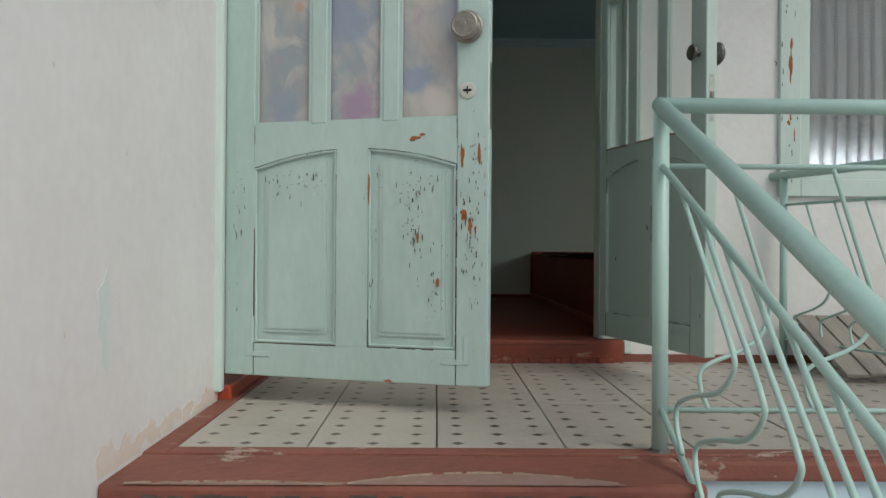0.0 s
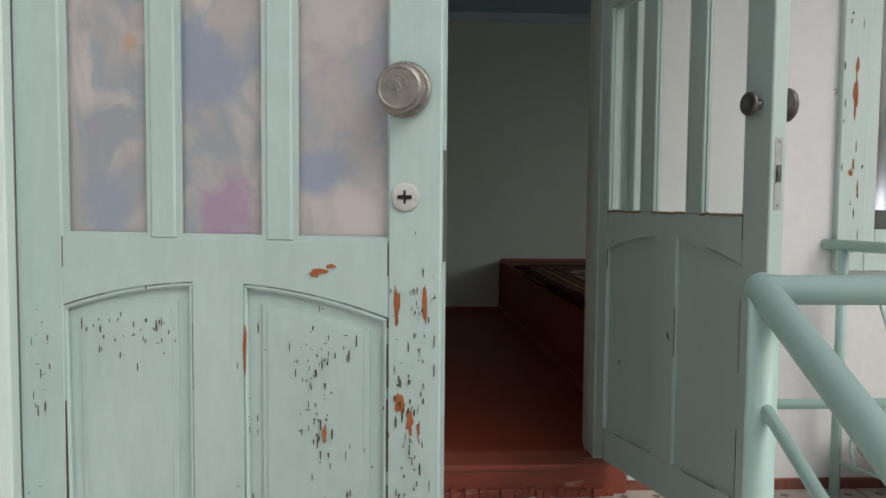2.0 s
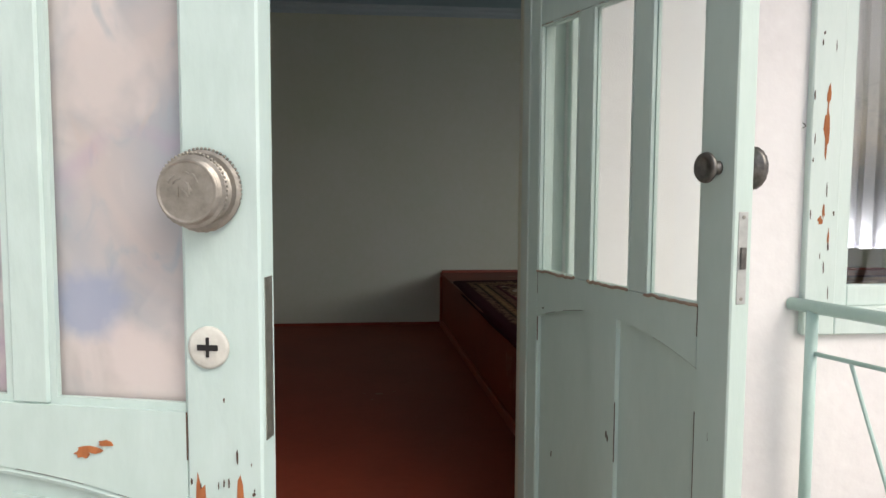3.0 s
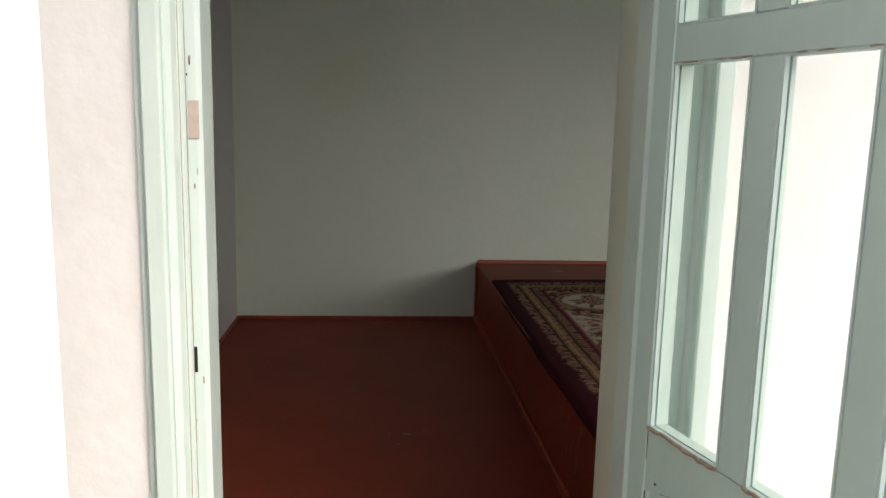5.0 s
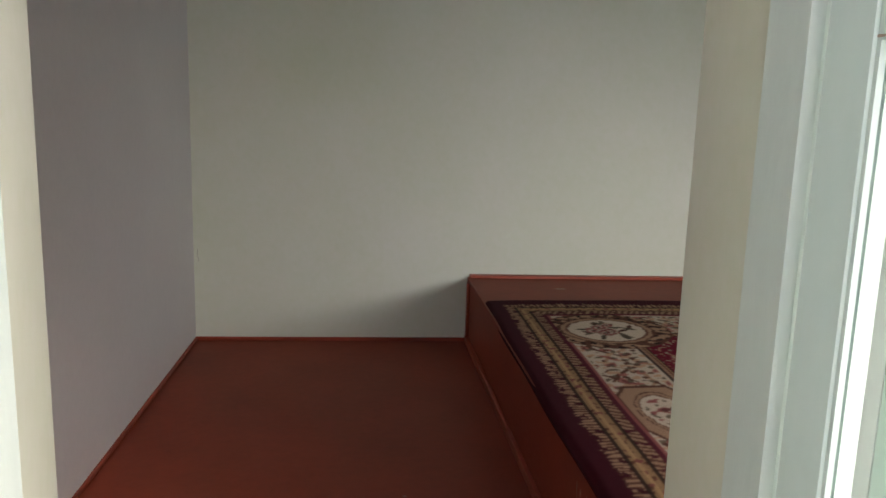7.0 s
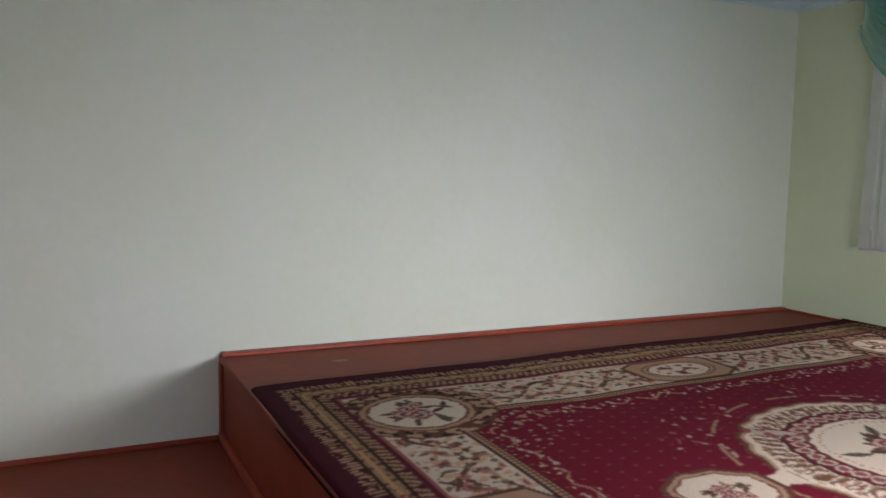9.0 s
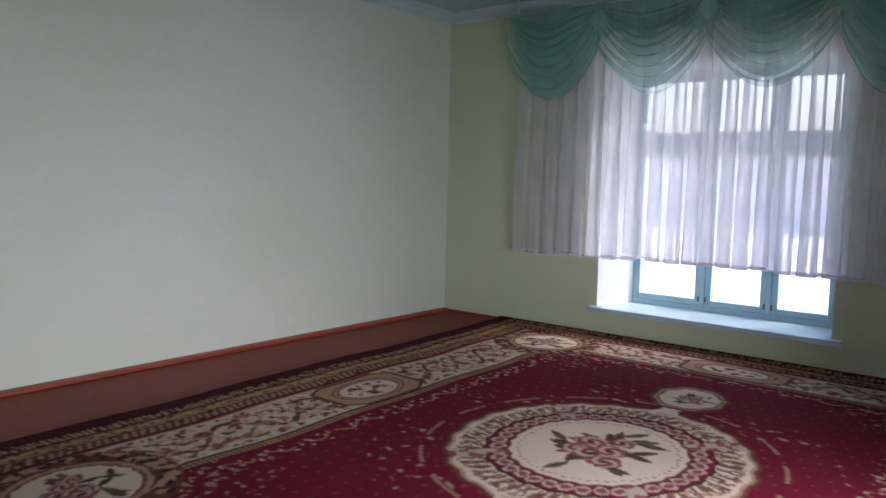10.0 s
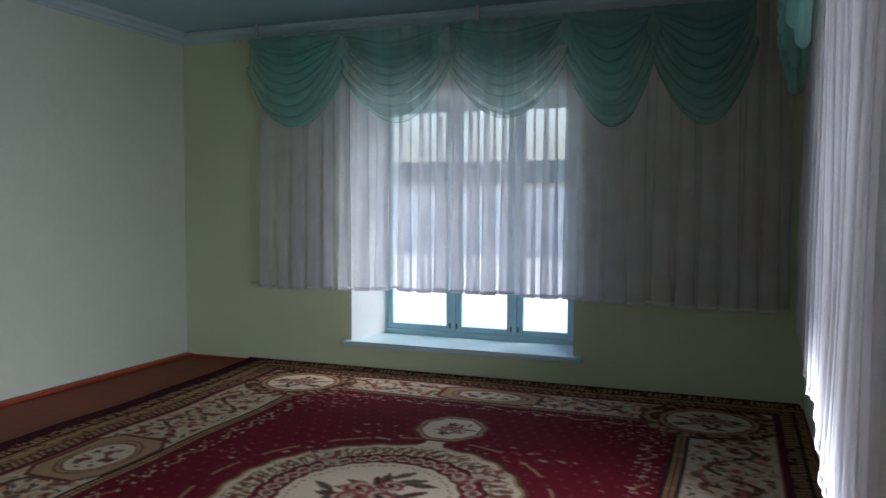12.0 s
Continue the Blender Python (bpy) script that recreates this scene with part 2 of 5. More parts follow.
M_TILE = surface("cream_floor_tile", (0.43, 0.395, 0.345), (0.335, 0.305, 0.262), 4, 0.38, 0.15, 40, random_tint=0.07, wear=(0.32, 0.275, 0.225), wear_at=0.66, wear_scale=7, wear_stretch=(1, 1, 1))
M_DOT = surface("dark_brown_tile_inlay", (0.075, 0.056, 0.046), (0.13, 0.10, 0.08), 40, 0.4, 0.1, 90)
M_GROUT = surface("grey_grout", (0.25, 0.21, 0.18), (0.16, 0.13, 0.11), 14, 0.95, 0.5, 80)
M_BLUEPLASTER = surface("pale_blue_plaster", (0.44, 0.61, 0.71), (0.56, 0.68, 0.74), 4, 0.9, 0.4, 30, wear=(0.66, 0.66, 0.64), wear_at=0.62, wear_scale=6)
M_METAL = surface("aged_nickel", (0.36, 0.345, 0.305), (0.20, 0.19, 0.165), 40, 0.48, 0.3, 90, metal=1.0)
M_DARKMETAL = surface("tarnished_metal", (0.24, 0.23, 0.21), (0.07, 0.07, 0.065), 40, 0.4, 0.3, 90, metal=0.9)
M_BLACK = surface("black_hole", (0.01, 0.01, 0.01), (0.02, 0.02, 0.02), 20, 0.9, 0.1, 60)
M_BLUEFRAME = surface("light_blue_window_paint", (0.43, 0.64, 0.72), (0.36, 0.56, 0.65), 5, 0.35, 0.15, 50, stretch=(1, 1, 0.4))
M_SILL = surface("pale_blue_sill_paint", (0.55, 0.70, 0.75), (0.48, 0.63, 0.69), 5, 0.3, 0.1, 50)
M_REVEAL = surface("white_reveal_paint", (0.76, 0.79, 0.80), (0.70, 0.735, 0.75), 4, 0.7, 0.15, 40)
M_SHEER = cloth("white_sheer_voile", (0.94, 0.93, 0.97), 0.40, 0.62)
M_HEM = cloth("white_voile_hem", (0.92, 0.90, 0.95), 0.22, 0.7)
M_TULLE = cloth("mint_green_tulle", (0.46, 0.82, 0.74), 0.56, 0.66)
M_TULLE_THIN = cloth("single_layer_mint_tulle", (0.50, 0.84, 0.77), 0.76, 0.6)
M_VOILE = cloth("dense_white_voile", (0.90, 0.89, 0.93), 0.18, 0.55)
M_GLASS = clear_glass("clear_window_glass")
M_PRINT = printed_pane("flower_print_frosted_glass")
M_PUTTY = surface("brown_glazing_putty", (0.36, 0.27, 0.2), (0.22, 0.16, 0.12), 30, 0.9, 0.6, 90)
M_RAILTRACK = surface("grey_white_curtain_track", (0.55, 0.55, 0.53), (0.45, 0.45, 0.43), 10, 0.5, 0.1, 60)
M_RUG = woven("rug_pile")
M_BOARD = surface("grey_brown_old_board", (0.34, 0.31, 0.28), (0.20, 0.175, 0.155), 6, 0.85, 0.5, 60, stretch=(1, 0.2, 1))
M_GROUND = surface("dusty_yard_ground", (0.72, 0.70, 0.67), (0.60, 0.575, 0.54), 0.6, 0.95, 0.4, 14, bdist=0.02)
M_HOUSE = surface("pale_house_plaster", (0.82, 0.82, 0.81), (0.76, 0.765, 0.76), 1.2, 0.9, 0.25, 18)
M_HOUSEBASE = surface("brown_house_plinth", (0.52, 0.45, 0.39), (0.42, 0.36, 0.31), 2, 0.9, 0.3, 18)
M_ROOF = surface("grey_sheet_roof", (0.62, 0.62, 0.62), (0.54, 0.54, 0.545), 2, 0.7, 0.2, 30)
M_LEAF = surface("garden_leaf", (0.07, 0.12, 0.04), (0.10, 0.15, 0.05), 10, 0.7, 0.2, 50)
M_BARK = surface("garden_bark", (0.14, 0.11, 0.08), (0.09, 0.07, 0.05), 10, 0.9, 0.5, 50)

# ---- building helpers ----
def part(name, bm, material, parent=None, label="", smooth=False, kind=""):
    me = bpy.data.meshes.new(name)
    bmesh.ops.recalc_face_normals(bm, faces=bm.faces[:])
    bm.to_mesh(me)
    bm.free()
    for mt in (material if isinstance(material, (list, tuple)) else [material]):
        me.materials.append(mt)
    if smooth:
        for f in me.polygons:
            f.use_smooth = True
    ob = new(name, me)
    if parent:
        ob.parent = parent
    return tagged(ob, label=label, kind=kind)


def empty(name, x=0, y=0, z=0, rz=0, label="", category="", group="", kind=""):
    e = new(name)
    e.matrix_basis = pose(x, y, z, 0, 0, rz)
    e.empty_display_size = 0.1
    return tagged(e, label, category, group, kind)


def box(bm, x0, y0, z0, x1, y1, z1, bevel=0.0, seg=1):
    r = bmesh.ops.create_cube(bm, size=1.0)
    vs = r["verts"]
    for v in vs:
        v.co = Vector(((x0 + x1) / 2 + v.co.x * (x1 - x0), (y0 + y1) / 2 + v.co.y * (y1 - y0), (z0 + z1) / 2 + v.co.z * (z1 - z0)))
    if bevel:
        es = list({e for v in vs for e in v.link_edges})
        bmesh.ops.bevel(bm, geom=es, offset=bevel, segments=seg, affect="EDGES", profile=0.6)
    return bm


def bx(x0, y0, z0, x1, y1, z1, bevel=0.0, seg=1):
    return box(bmesh.new(), x0, y0, z0, x1, y1, z1, bevel, seg)


def extrude_profile(bm, pts, fn0, fn1):
    """A straight moulding: the outline pts carried from fn0(p) to fn1(p)."""
    a = [bm.verts.new(fn0(p)) for p in pts]
    b = [bm.verts.new(fn1(p)) for p in pts]
    n = len(pts)
    for i in range(n):
        bm.faces.new((a[i], a[(i + 1) % n], b[(i + 1) % n], b[i]))
    bm.faces.new(a)
    bm.faces.new(b[::-1])
    return bm


def tube(points, r, sides=10, caps=True):
    """A round bar along a polyline, its rings mitred at the bends."""
    bm = bmesh.new()
    P = [Vector(p) for p in points]
    rings = []
    up = None
    for i, p in enumerate(P):
        d = ((P[i + 1] - p).normalized() if i < len(P) - 1 else Vector()) + ((p - P[i - 1]).normalized() if i else Vector())
        d.normalize()
        if up is None:
            up = d.orthogonal().normalized()
        up = (up - d * up.dot(d)).normalized()
        s = d.cross(up)
        rings.append([bm.verts.new(p + (up * math.cos(2 * math.pi * k / sides) + s * math.sin(2 * math.pi * k / sides)) * r) for k in range(sides)])
    for a, b in zip(rings, rings[1:]):
        for k in range(sides):
            bm.faces.new((a[k], a[(k + 1) % sides], b[(k + 1) % sides], b[k]))
    if caps:
        bm.faces.new(rings[0][::-1])
        bm.faces.new(rings[-1])
    return bm


def spline(ctrl, n=6):
    """Catmull-Rom points through the control points."""
    C = [Vector(c) for c in ctrl]
    C = [C[0] * 2 - C[1]] + C + [C[-1] * 2 - C[-2]]
    out = []
    for i in range(1, len(C) - 2):
        for k in range(n):
            t = k / n
            a, b, c, d = C[i - 1], C[i], C[i + 1], C[i + 2]
            out.append(0.5 * (2 * b + (c - a) * t + (2 * a - 5 * b + 4 * c - d) * t * t + (3 * b - a - 3 * c + d) * t ** 3))
    out.append(C[-2])
    return out


def lathe(profile, sides=32, axis="y", centre=(0, 0, 0), knurl=0.0):
    """Turned part: (distance along the axis, radius) rows."""
    bm = bmesh.new()
    rings = []
    for h, r in profile:
        ring = []
        for k in range(sides):
            rr = r * (1 + (knurl if k % 2 else -knurl)) if r > 0.75 * max(q for _, q in profile) else r
            c, s = math.cos(2 * math.pi * k / sides) * rr, math.sin(2 * math.pi * k / sides) * rr
            ring.append(bm.verts.new(Vector(centre) + (Vector((c, h, s)) if axis == "y" else Vector((h, c, s)) if axis == "x" else Vector((c, s, h)))))
        rings.append(ring)
    for a, b in zip(rings, rings[1:]):
        for k in range(sides):
            bm.faces.new((a[k], a[(k + 1) % sides], b[(k + 1) % sides], b[k]))
    bm.faces.new(rings[0][::-1])
    bm.faces.new(rings[-1])
    return bm


def wall(name, along, a0, a1, p0, p1, z0, z1, openings, material, label):
    """A wall along x or y from a0 to a1, from p0 to p1 thick, with openings (b0, b1, zb, zt) cut right through it."""
    bm = bmesh.new()
    def put(b0, b1, zb, zt):
        if b1 - b0 > 1e-4 and zt - zb > 1e-4:
            box(bm, *((b0, p0, zb, b1, p1, zt) if along == "x" else (p0, b0, zb, p1, b1, zt)))
    at = a0
    for b0, b1, zb, zt in sorted(openings):
        put(at, b0, z0, z1)
        put(b0, b1, z0, zb)
        put(b0, b1, zt, z1)
        at = b1
    put(at, a1, z0, z1)
    return tagged(part(name, bm, material), label, "wall", kind="structure")


# ---- measures of the place ----
Y_OUT, Y_IN = 0.03, 0.43          # outer and inner face of the wall with the entrance door
X_LEFT, X_WIN, Y_FAR = -0.77, 4.68, 4.115
Z_FLOOR, Z_DECK, Z_CEIL = 0.045, 0.465, 2.53
X_DECK = 0.92
D0, D1, DTOP = -0.045, 0.733, 2.17  # clear doorway
W1 = (1.56, 3.0, 0.78, 2.12)      # window beside the door: x from, to, z from, to
W2 = (1.575, 2.91, 0.64, 2.08)    # window in the end wall: y from, to, z from, to

# ---- the large structure ----
wall("wall_front", "x", -2.6, 5.13, Y_OUT, Y_IN, -1.0, 3.05, [(D0 - 0.115, D1 + 0.10, 0.0, DTOP + 0.10), (W1[0], W1[1], W1[2], W1[3])], [M_WHITE], "whitewashed outer wall around the entrance door")
wall("wall_far", "x", X_LEFT - 0.3, 5.13, Y_FAR, Y_FAR + 0.3, -1.0, 3.05, [], M_GREENWALL, "pale green painted far wall of the room")
wall("wall_left", "y", Y_IN, Y_FAR, X_LEFT - 0.3, X_LEFT, -1.0, 3.05, [], M_LILAC, "greyish white painted side wall of the room")
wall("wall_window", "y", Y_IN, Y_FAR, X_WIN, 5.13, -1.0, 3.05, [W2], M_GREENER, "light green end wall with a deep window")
wall("wall_side_outer", "y", -5.5, Y_OUT, -1.0, -0.715, -1.0, 3.05, [(-0.93, -0.06, 0.04, 2.12)], M_WHITE, "stained whitewashed wall beside the entrance steps")
# inner skins of the door wall: painted green towards the room and in the reveal
bm = bmesh.new()
for b0, b1, zb, zt in [(X_LEFT, D0 - 0.115, Z_FLOOR, Z_CEIL), (D0 - 0.115, D1 + 0.10, DTOP + 0.10, Z_CEIL), (D1 + 0.10, W1[0], Z_FLOOR, Z_CEIL), (W1[0], W1[1], Z_FLOOR, W1[2]), (W1[0], W1[1], W1[3], Z_CEIL), (W1[1], X_WIN, Z_FLOOR, Z_CEIL)]:
    box(bm, b0, Y_IN, zb, b1, Y_IN + 0.006, zt)
tagged(part("wall_front_inner", bm, M_GREENWALL), "pale green inner face of the front wall", "wall", kind="structure")
for nm, x0, x1, x2 in [("door_reveal_hinge", D1 + 0.1, D1 + 0.004, D1 + 0.05), ("door_reveal_lock", D0 - 0.115, D0 - 0.017, D0 - 0.095)]:
    bm = bmesh.new()
    extrude_profile(bm, [(x0, 0.145), (x1, 0.145), (x2, Y_IN + 0.004), (x0, Y_IN + 0.004)], lambda p: (p[0], p[1], Z_FLOOR), lambda p: (p[0], p[1], DTOP + 0.1))
    tagged(part(nm, bm, M_GREENWALL), "pale green plastered doorway reveal", "wall", kind="structure")
tagged(part("floor", bx(X_LEFT - 0.3, 0.14, -0.2, 5.13, Y_FAR + 0.3, Z_FLOOR), M_REDFLOOR), "red-brown painted floor of the room", "floor", kind="structure")
tagged(part("ceiling", bx(-2.6, Y_OUT, Z_CEIL, 5.13, Y_FAR + 0.3, Z_CEIL + 0.12), M_CEIL), "pale blue painted ceiling", "ceiling", kind="structure")
# unseen roof; its long front eave is added to shade the outer walls
tagged(part("roof_shade_slab", bx(-2.6, -1.2, 3.05, 5.5, Y_FAR + 0.6, 3.15), M_ROOF), "unseen grey roof slab, its front eave added to shade the outer walls", "roof", kind="structure")
# the room behind the side door, closed off by plain walls
bm = bmesh.new()
box(bm, -2.6, -2.0, -0.1, -1.0, 0.03, 0.03)
box(bm, -2.6, -2.0, 2.5, -1.0, 0.03, 2.6)
box(bm, -2.7, -2.0, -0.1, -2.6, 0.03, 2.6)
box(bm, -2.7, -2.1, -0.1, -1.0, -2.0, 2.6)
tagged(part("side_room_shell", bm, M_GREENWALL), "plain walls of the room behind the side door", "wall", kind="structure")

# cornices
PROFILE = [(0, 0), (0.012, 0), (0.016, 0.012), (0.030, 0.020), (0.036, 0.040), (0.056, 0.052), (0.062, 0.070), (0, 0.070)]
for nm, f0, f1, mt in [
        ("cornice_far", lambda p: (X_LEFT, Y_FAR - p[0], Z_CEIL - 0.07 + p[1]), lambda p: (X_WIN, Y_FAR - p[0], Z_CEIL - 0.07 + p[1]), M_CORNICE),
        ("cornice_window", lambda p: (X_WIN - p[0], Y_IN + 0.006, Z_CEIL - 0.074 + p[1]), lambda p: (X_WIN - p[0], Y_FAR - 0.002, Z_CEIL - 0.074 + p[1]), M_CORNICE),
        ("cornice_left", lambda p: (X_LEFT + p[0], Y_IN + 0.006, Z_CEIL - 0.078 + p[1]), lambda p: (X_LEFT + p[0], Y_FAR - 0.004, Z_CEIL - 0.078 + p[1]), M_CORNICE),
        ("cornice_front", lambda p: (X_LEFT + 0.002, Y_IN + 0.006 + p[0], Z_CEIL - 0.082 + p[1]), lambda p: (X_WIN - 0.002, Y_IN + 0.006 + p[0], Z_CEIL - 0.082 + p[1]), M_CORNICE)]:
    tagged(part(nm, extrude_profile(bmesh.new(), PROFILE, f0, f1), mt), "light blue painted moulded cornice", "cornice", kind="structure")
# red painted skirting lines
for nm, b in [("baseboard_far_low", (X_LEFT, Y_FAR - 0.012, Z_FLOOR, X_DECK, Y_FAR, Z_FLOOR + 0.023)), ("baseboard_left", (X_LEFT, Y_IN + 0.006, Z_FLOOR, X_LEFT + 0.012, Y_FAR - 0.012, Z_FLOOR + 0.023)),
              ("baseboard_far_deck", (X_DECK, Y_FAR - 0.050, Z_DECK, X_WIN - 0.012, Y_FAR, Z_DECK + 0.018)), ("baseboard_window_deck", (X_WIN - 0.012, 3.55, Z_DECK, X_WIN, Y_FAR - 0.012, Z_DECK + 0.012))]:
    tagged(part(nm, bx(*b, 0.003), M_REDTRIM), "red-painted skirting along the wall", "baseboard", kind="structure")

# raised wooden platform
deck = empty("platform", X_DECK, Y_IN + 0.006, Z_FLOOR, label="red-brown painted raised wooden sleeping platform filling the room", category="platform")
def world_part(name, bm, mat, parent, label="", smooth=False):
    """A part given in world coordinates under a parent that stands elsewhere."""
    ob = part(name, bm, mat, parent, label, smooth)
    ob.matrix_parent_inverse = parent.matrix_basis.inverted()
    return ob
def skew(bm):
    for v in bm.verts:
        if v.co.x < 1.2:
            v.co.x += 0.07 * (Y_FAR - v.co.y) / (Y_FAR - Y_IN)
    return bm
world_part("deck", skew(bx(X_DECK - 0.012, Y_IN + 0.006, Z_DECK - 0.03, X_WIN - 0.001, Y_FAR - 0.001, Z_DECK, 0.006, 2)), M_REDFLOOR, deck)
world_part("front_panel", skew(bx(X_DECK, Y_IN + 0.006, Z_FLOOR, X_DECK + 0.03, Y_FAR - 0.001, Z_DECK - 0.03)), M_REDFLOOR, deck)
world_part("skirting_strip", skew(bx(X_DECK - 0.02, Y_IN + 0.006, Z_FLOOR, X_DECK, Y_FAR - 0.013, Z_FLOOR + 0.045, 0.006, 2)), M_REDTRIM, deck)
world_part("end_strip", bx(X_DECK - 0.016, Y_FAR - 0.06, Z_FLOOR + 0.035, X_DECK, Y_FAR - 0.002, Z_DECK - 0.031, 0.004), M_REDTRIM, deck)

# ---- landing and steps ----
LX1, LY0, NOSE, RISE, TREAD, STEP_X1 = 3.4, -1.60, -1.835, 0.16, 0.32, 0.575
tagged(part("landing", bx(-0.715, LY0 + 0.02, -0.97, LX1, Y_OUT, -0.012), M_GROUT), "concrete landing in front of the entrance", "landing", kind="structure")
landing_edge = tagged(part("landing_edge", bx(-0.715, NOSE, -0.16, STEP_X1, LY0 + 0.02, 0.0, 0.012, 2), M_REDSTEP), "worn red-painted concrete edge of the landing", "landing", kind="structure")
tagged(part("landing_border", bx(-0.714, LY0 + 0.021, -0.02, -0.652, -0.02, 0.004, 0.004), M_REDSTEP), "red-painted border strip along the wall", "trim", kind="structure")
tagged(part("landing_front_border", bx(-0.652, LY0 + 0.02, -0.02, LX1, -1.525, 0.003, 0.003), M_REDSTEP), "red-painted strip along the front of the tiles", "trim", kind="structure")
tagged(part("landing_front_nose", bx(STEP_X1, LY0 - 0.03, -0.05, LX1, LY0 + 0.02, 0.0, 0.01, 2), M_REDSTEP), "red-painted landing edge above pale blue plaster", "trim", kind="structure")
tagged(part("landing_face", bx(STEP_X1, LY0 - 0.004, -0.97, LX1, LY0 + 0.02, -0.05), M_BLUEPLASTER), "pale blue plastered face of the landing", "wall", kind="structure")
tagged(part("stair_cheek", bx(STEP_X1 - 0.004, -3.5, -0.97, STEP_X1 + 0.03, LY0 - 0.03, -0.83), M_BLUEPLASTER), "pale blue plastered kerb beside the steps", "kerb", kind="structure")
stairs = empty("stairs", -0.07, NOSE, -0.96, label="worn red-painted concrete entrance steps", category="stairs", kind="structure")
for i in range(1, 6):
    zt = -RISE * i
    world_part("step", bx(-0.715, NOSE - TREAD * i, -0.97, STEP_X1, NOSE - TREAD * (i - 1) + 0.02, zt, 0.012, 2), M_REDSTEP, stairs)
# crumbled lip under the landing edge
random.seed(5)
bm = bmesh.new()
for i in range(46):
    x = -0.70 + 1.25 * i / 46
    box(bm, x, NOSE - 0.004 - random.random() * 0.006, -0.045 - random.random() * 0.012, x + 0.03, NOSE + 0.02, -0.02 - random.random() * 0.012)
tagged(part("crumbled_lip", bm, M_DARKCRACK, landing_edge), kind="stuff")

# entrance threshold
M_SILLRED = surface("scuffed_red_threshold_paint", (0.27, 0.058, 0.032), (0.16, 0.042, 0.027), 7, 0.6, 0.4, 45, stretch=(0.5, 1, 1), wear=(0.33, 0.19, 0.13), wear_at=0.635, wear_scale=14, wear_stretch=(0.35, 1, 1))
threshold = tagged(part("threshold", bx(D0 - 0.114, -0.012, -0.005, 0.832, 0.15, 0.100, 0.012, 3), M_SILLRED), "scuffed red-painted threshold of the entrance door", "threshold", kind="structure")
bm = bmesh.new()
rt = random.Random(44)
for i in range(40):
    xa = D0 - 0.114 + 0.94 * i / 40
    box(bm, xa, -0.030 - rt.random() * 0.016, -0.004, xa + 0.0245, -0.011, 0.018 + rt.random() * 0.014, 0.003)
tagged(part("worn_foot", bm, M_SILLRED, threshold), kind="stuff")
part("board_joint", tube([(0.02 + 0.09 * k, -0.0128, 0.080 + rt.uniform(-0.002, 0.002)) for k in range(8)], 0.0012, 5), M_CHIPDARK, threshold)
tagged(part("outer_skirting", bx(0.833, Y_OUT - 0.012, -0.005, LX1, Y_OUT, 0.035, 0.003), M_REDSTEP), "faded red skirting line along the outer wall", "baseboard", kind="structure")

# door frame with stepped mouldings
frame_1 = empty("door_frame", 0.34, Y_OUT, 0.0, label="pale mint painted entrance door frame with chipped edges", category="door frame", kind="structure")
def jamb(x_in, s, name):
    """s = -1: lock side, +1: hinge side; mouldings step back towards the opening."""
    pts = [(x_in + s * 0.013, 0.145), (x_in + s * 0.013, 0.062), (x_in + s * 0.022, 0.056), (x_in + s * 0.040, 0.056), (x_in + s * 0.044, 0.046), (x_in + s * 0.050, 0.044), (x_in + s * 0.054, 0.026),
           (x_in + s * 0.062, 0.018), (x_in + s * 0.114, 0.018), (x_in + s * 0.114, 0.145)]
    if s > 0:
        pts = [(x_in, 0.145), (x_in, 0.062), (x_in + 0.012, 0.056), (x_in + 0.099, 0.056), (x_in + 0.099, 0.145)]
    world_part(name, extrude_profile(bmesh.new(), pts, lambda p: (p[0], p[1], 0.1), lambda p: (p[0], p[1], DTOP)), M_FRAME, frame_1)
jamb(D0, -1, "lock_jamb")
jamb(D1, 1, "hinge_jamb")
world_part("head", bx(D0 - 0.114, 0.02, DTOP, D1 + 0.099, 0.145, DTOP + 0.1, 0.004), M_FRAME, frame_1)
world_part("casing", bx(D0 - 0.101, 0.0, 0.0, D0 - 0.066, 0.032, DTOP + 0.12, 0.004), M_FRAME, frame_1)
world_part("casing", bx(D1 + 0.1, 0.0, 0.04, D1 + 0.135, 0.032, DTOP + 0.12, 0.004), M_FRAME, frame_1)
world_part("strike_plate", bx(D0 - 0.036, 0.0535, 1.442, D0 - 0.018, 0.0570, 1.508, 0.001), surface("bare_plaster_patch", (0.50, 0.42, 0.37), (0.40, 0.33, 0.29), 30, 0.8, 0.3, 90), frame_1, "pale bare patch left by a lock plate")
world_part("latch_slot", bx(D0 - 0.038, 0.0535, 1.018, D0 - 0.033, 0.0570, 1.066), M_BLACK, frame_1, "dark latch slot")

rj = random.Random(17)
for k in range(11):
    zc = rj.choice((rj.uniform(0.80, 1.10), rj.uniform(1.35, 1.62), rj.uniform(0.3, 2.0)))
    xc = D0 - rj.choice((0.030, 0.033, 0.038, 0.024))
    world_part("paint_chip", bx(xc, 0.0545, zc, xc + rj.uniform(0.001, 0.0032), 0.0566, zc + rj.uniform(0.004, 0.018), 0.0004), M_PUTTY if k % 3 else M_CHIPDARK, frame_1)
for xs in (0.039, 0.047):
    world_part("moulding_seam", tube([(D0 - xs, 0.0545 if xs < 0.04 else 0.0438, 0.1 + 0.2 * k) for k in range(11)], 0.0006, 5), M_PUTTY, frame_1)

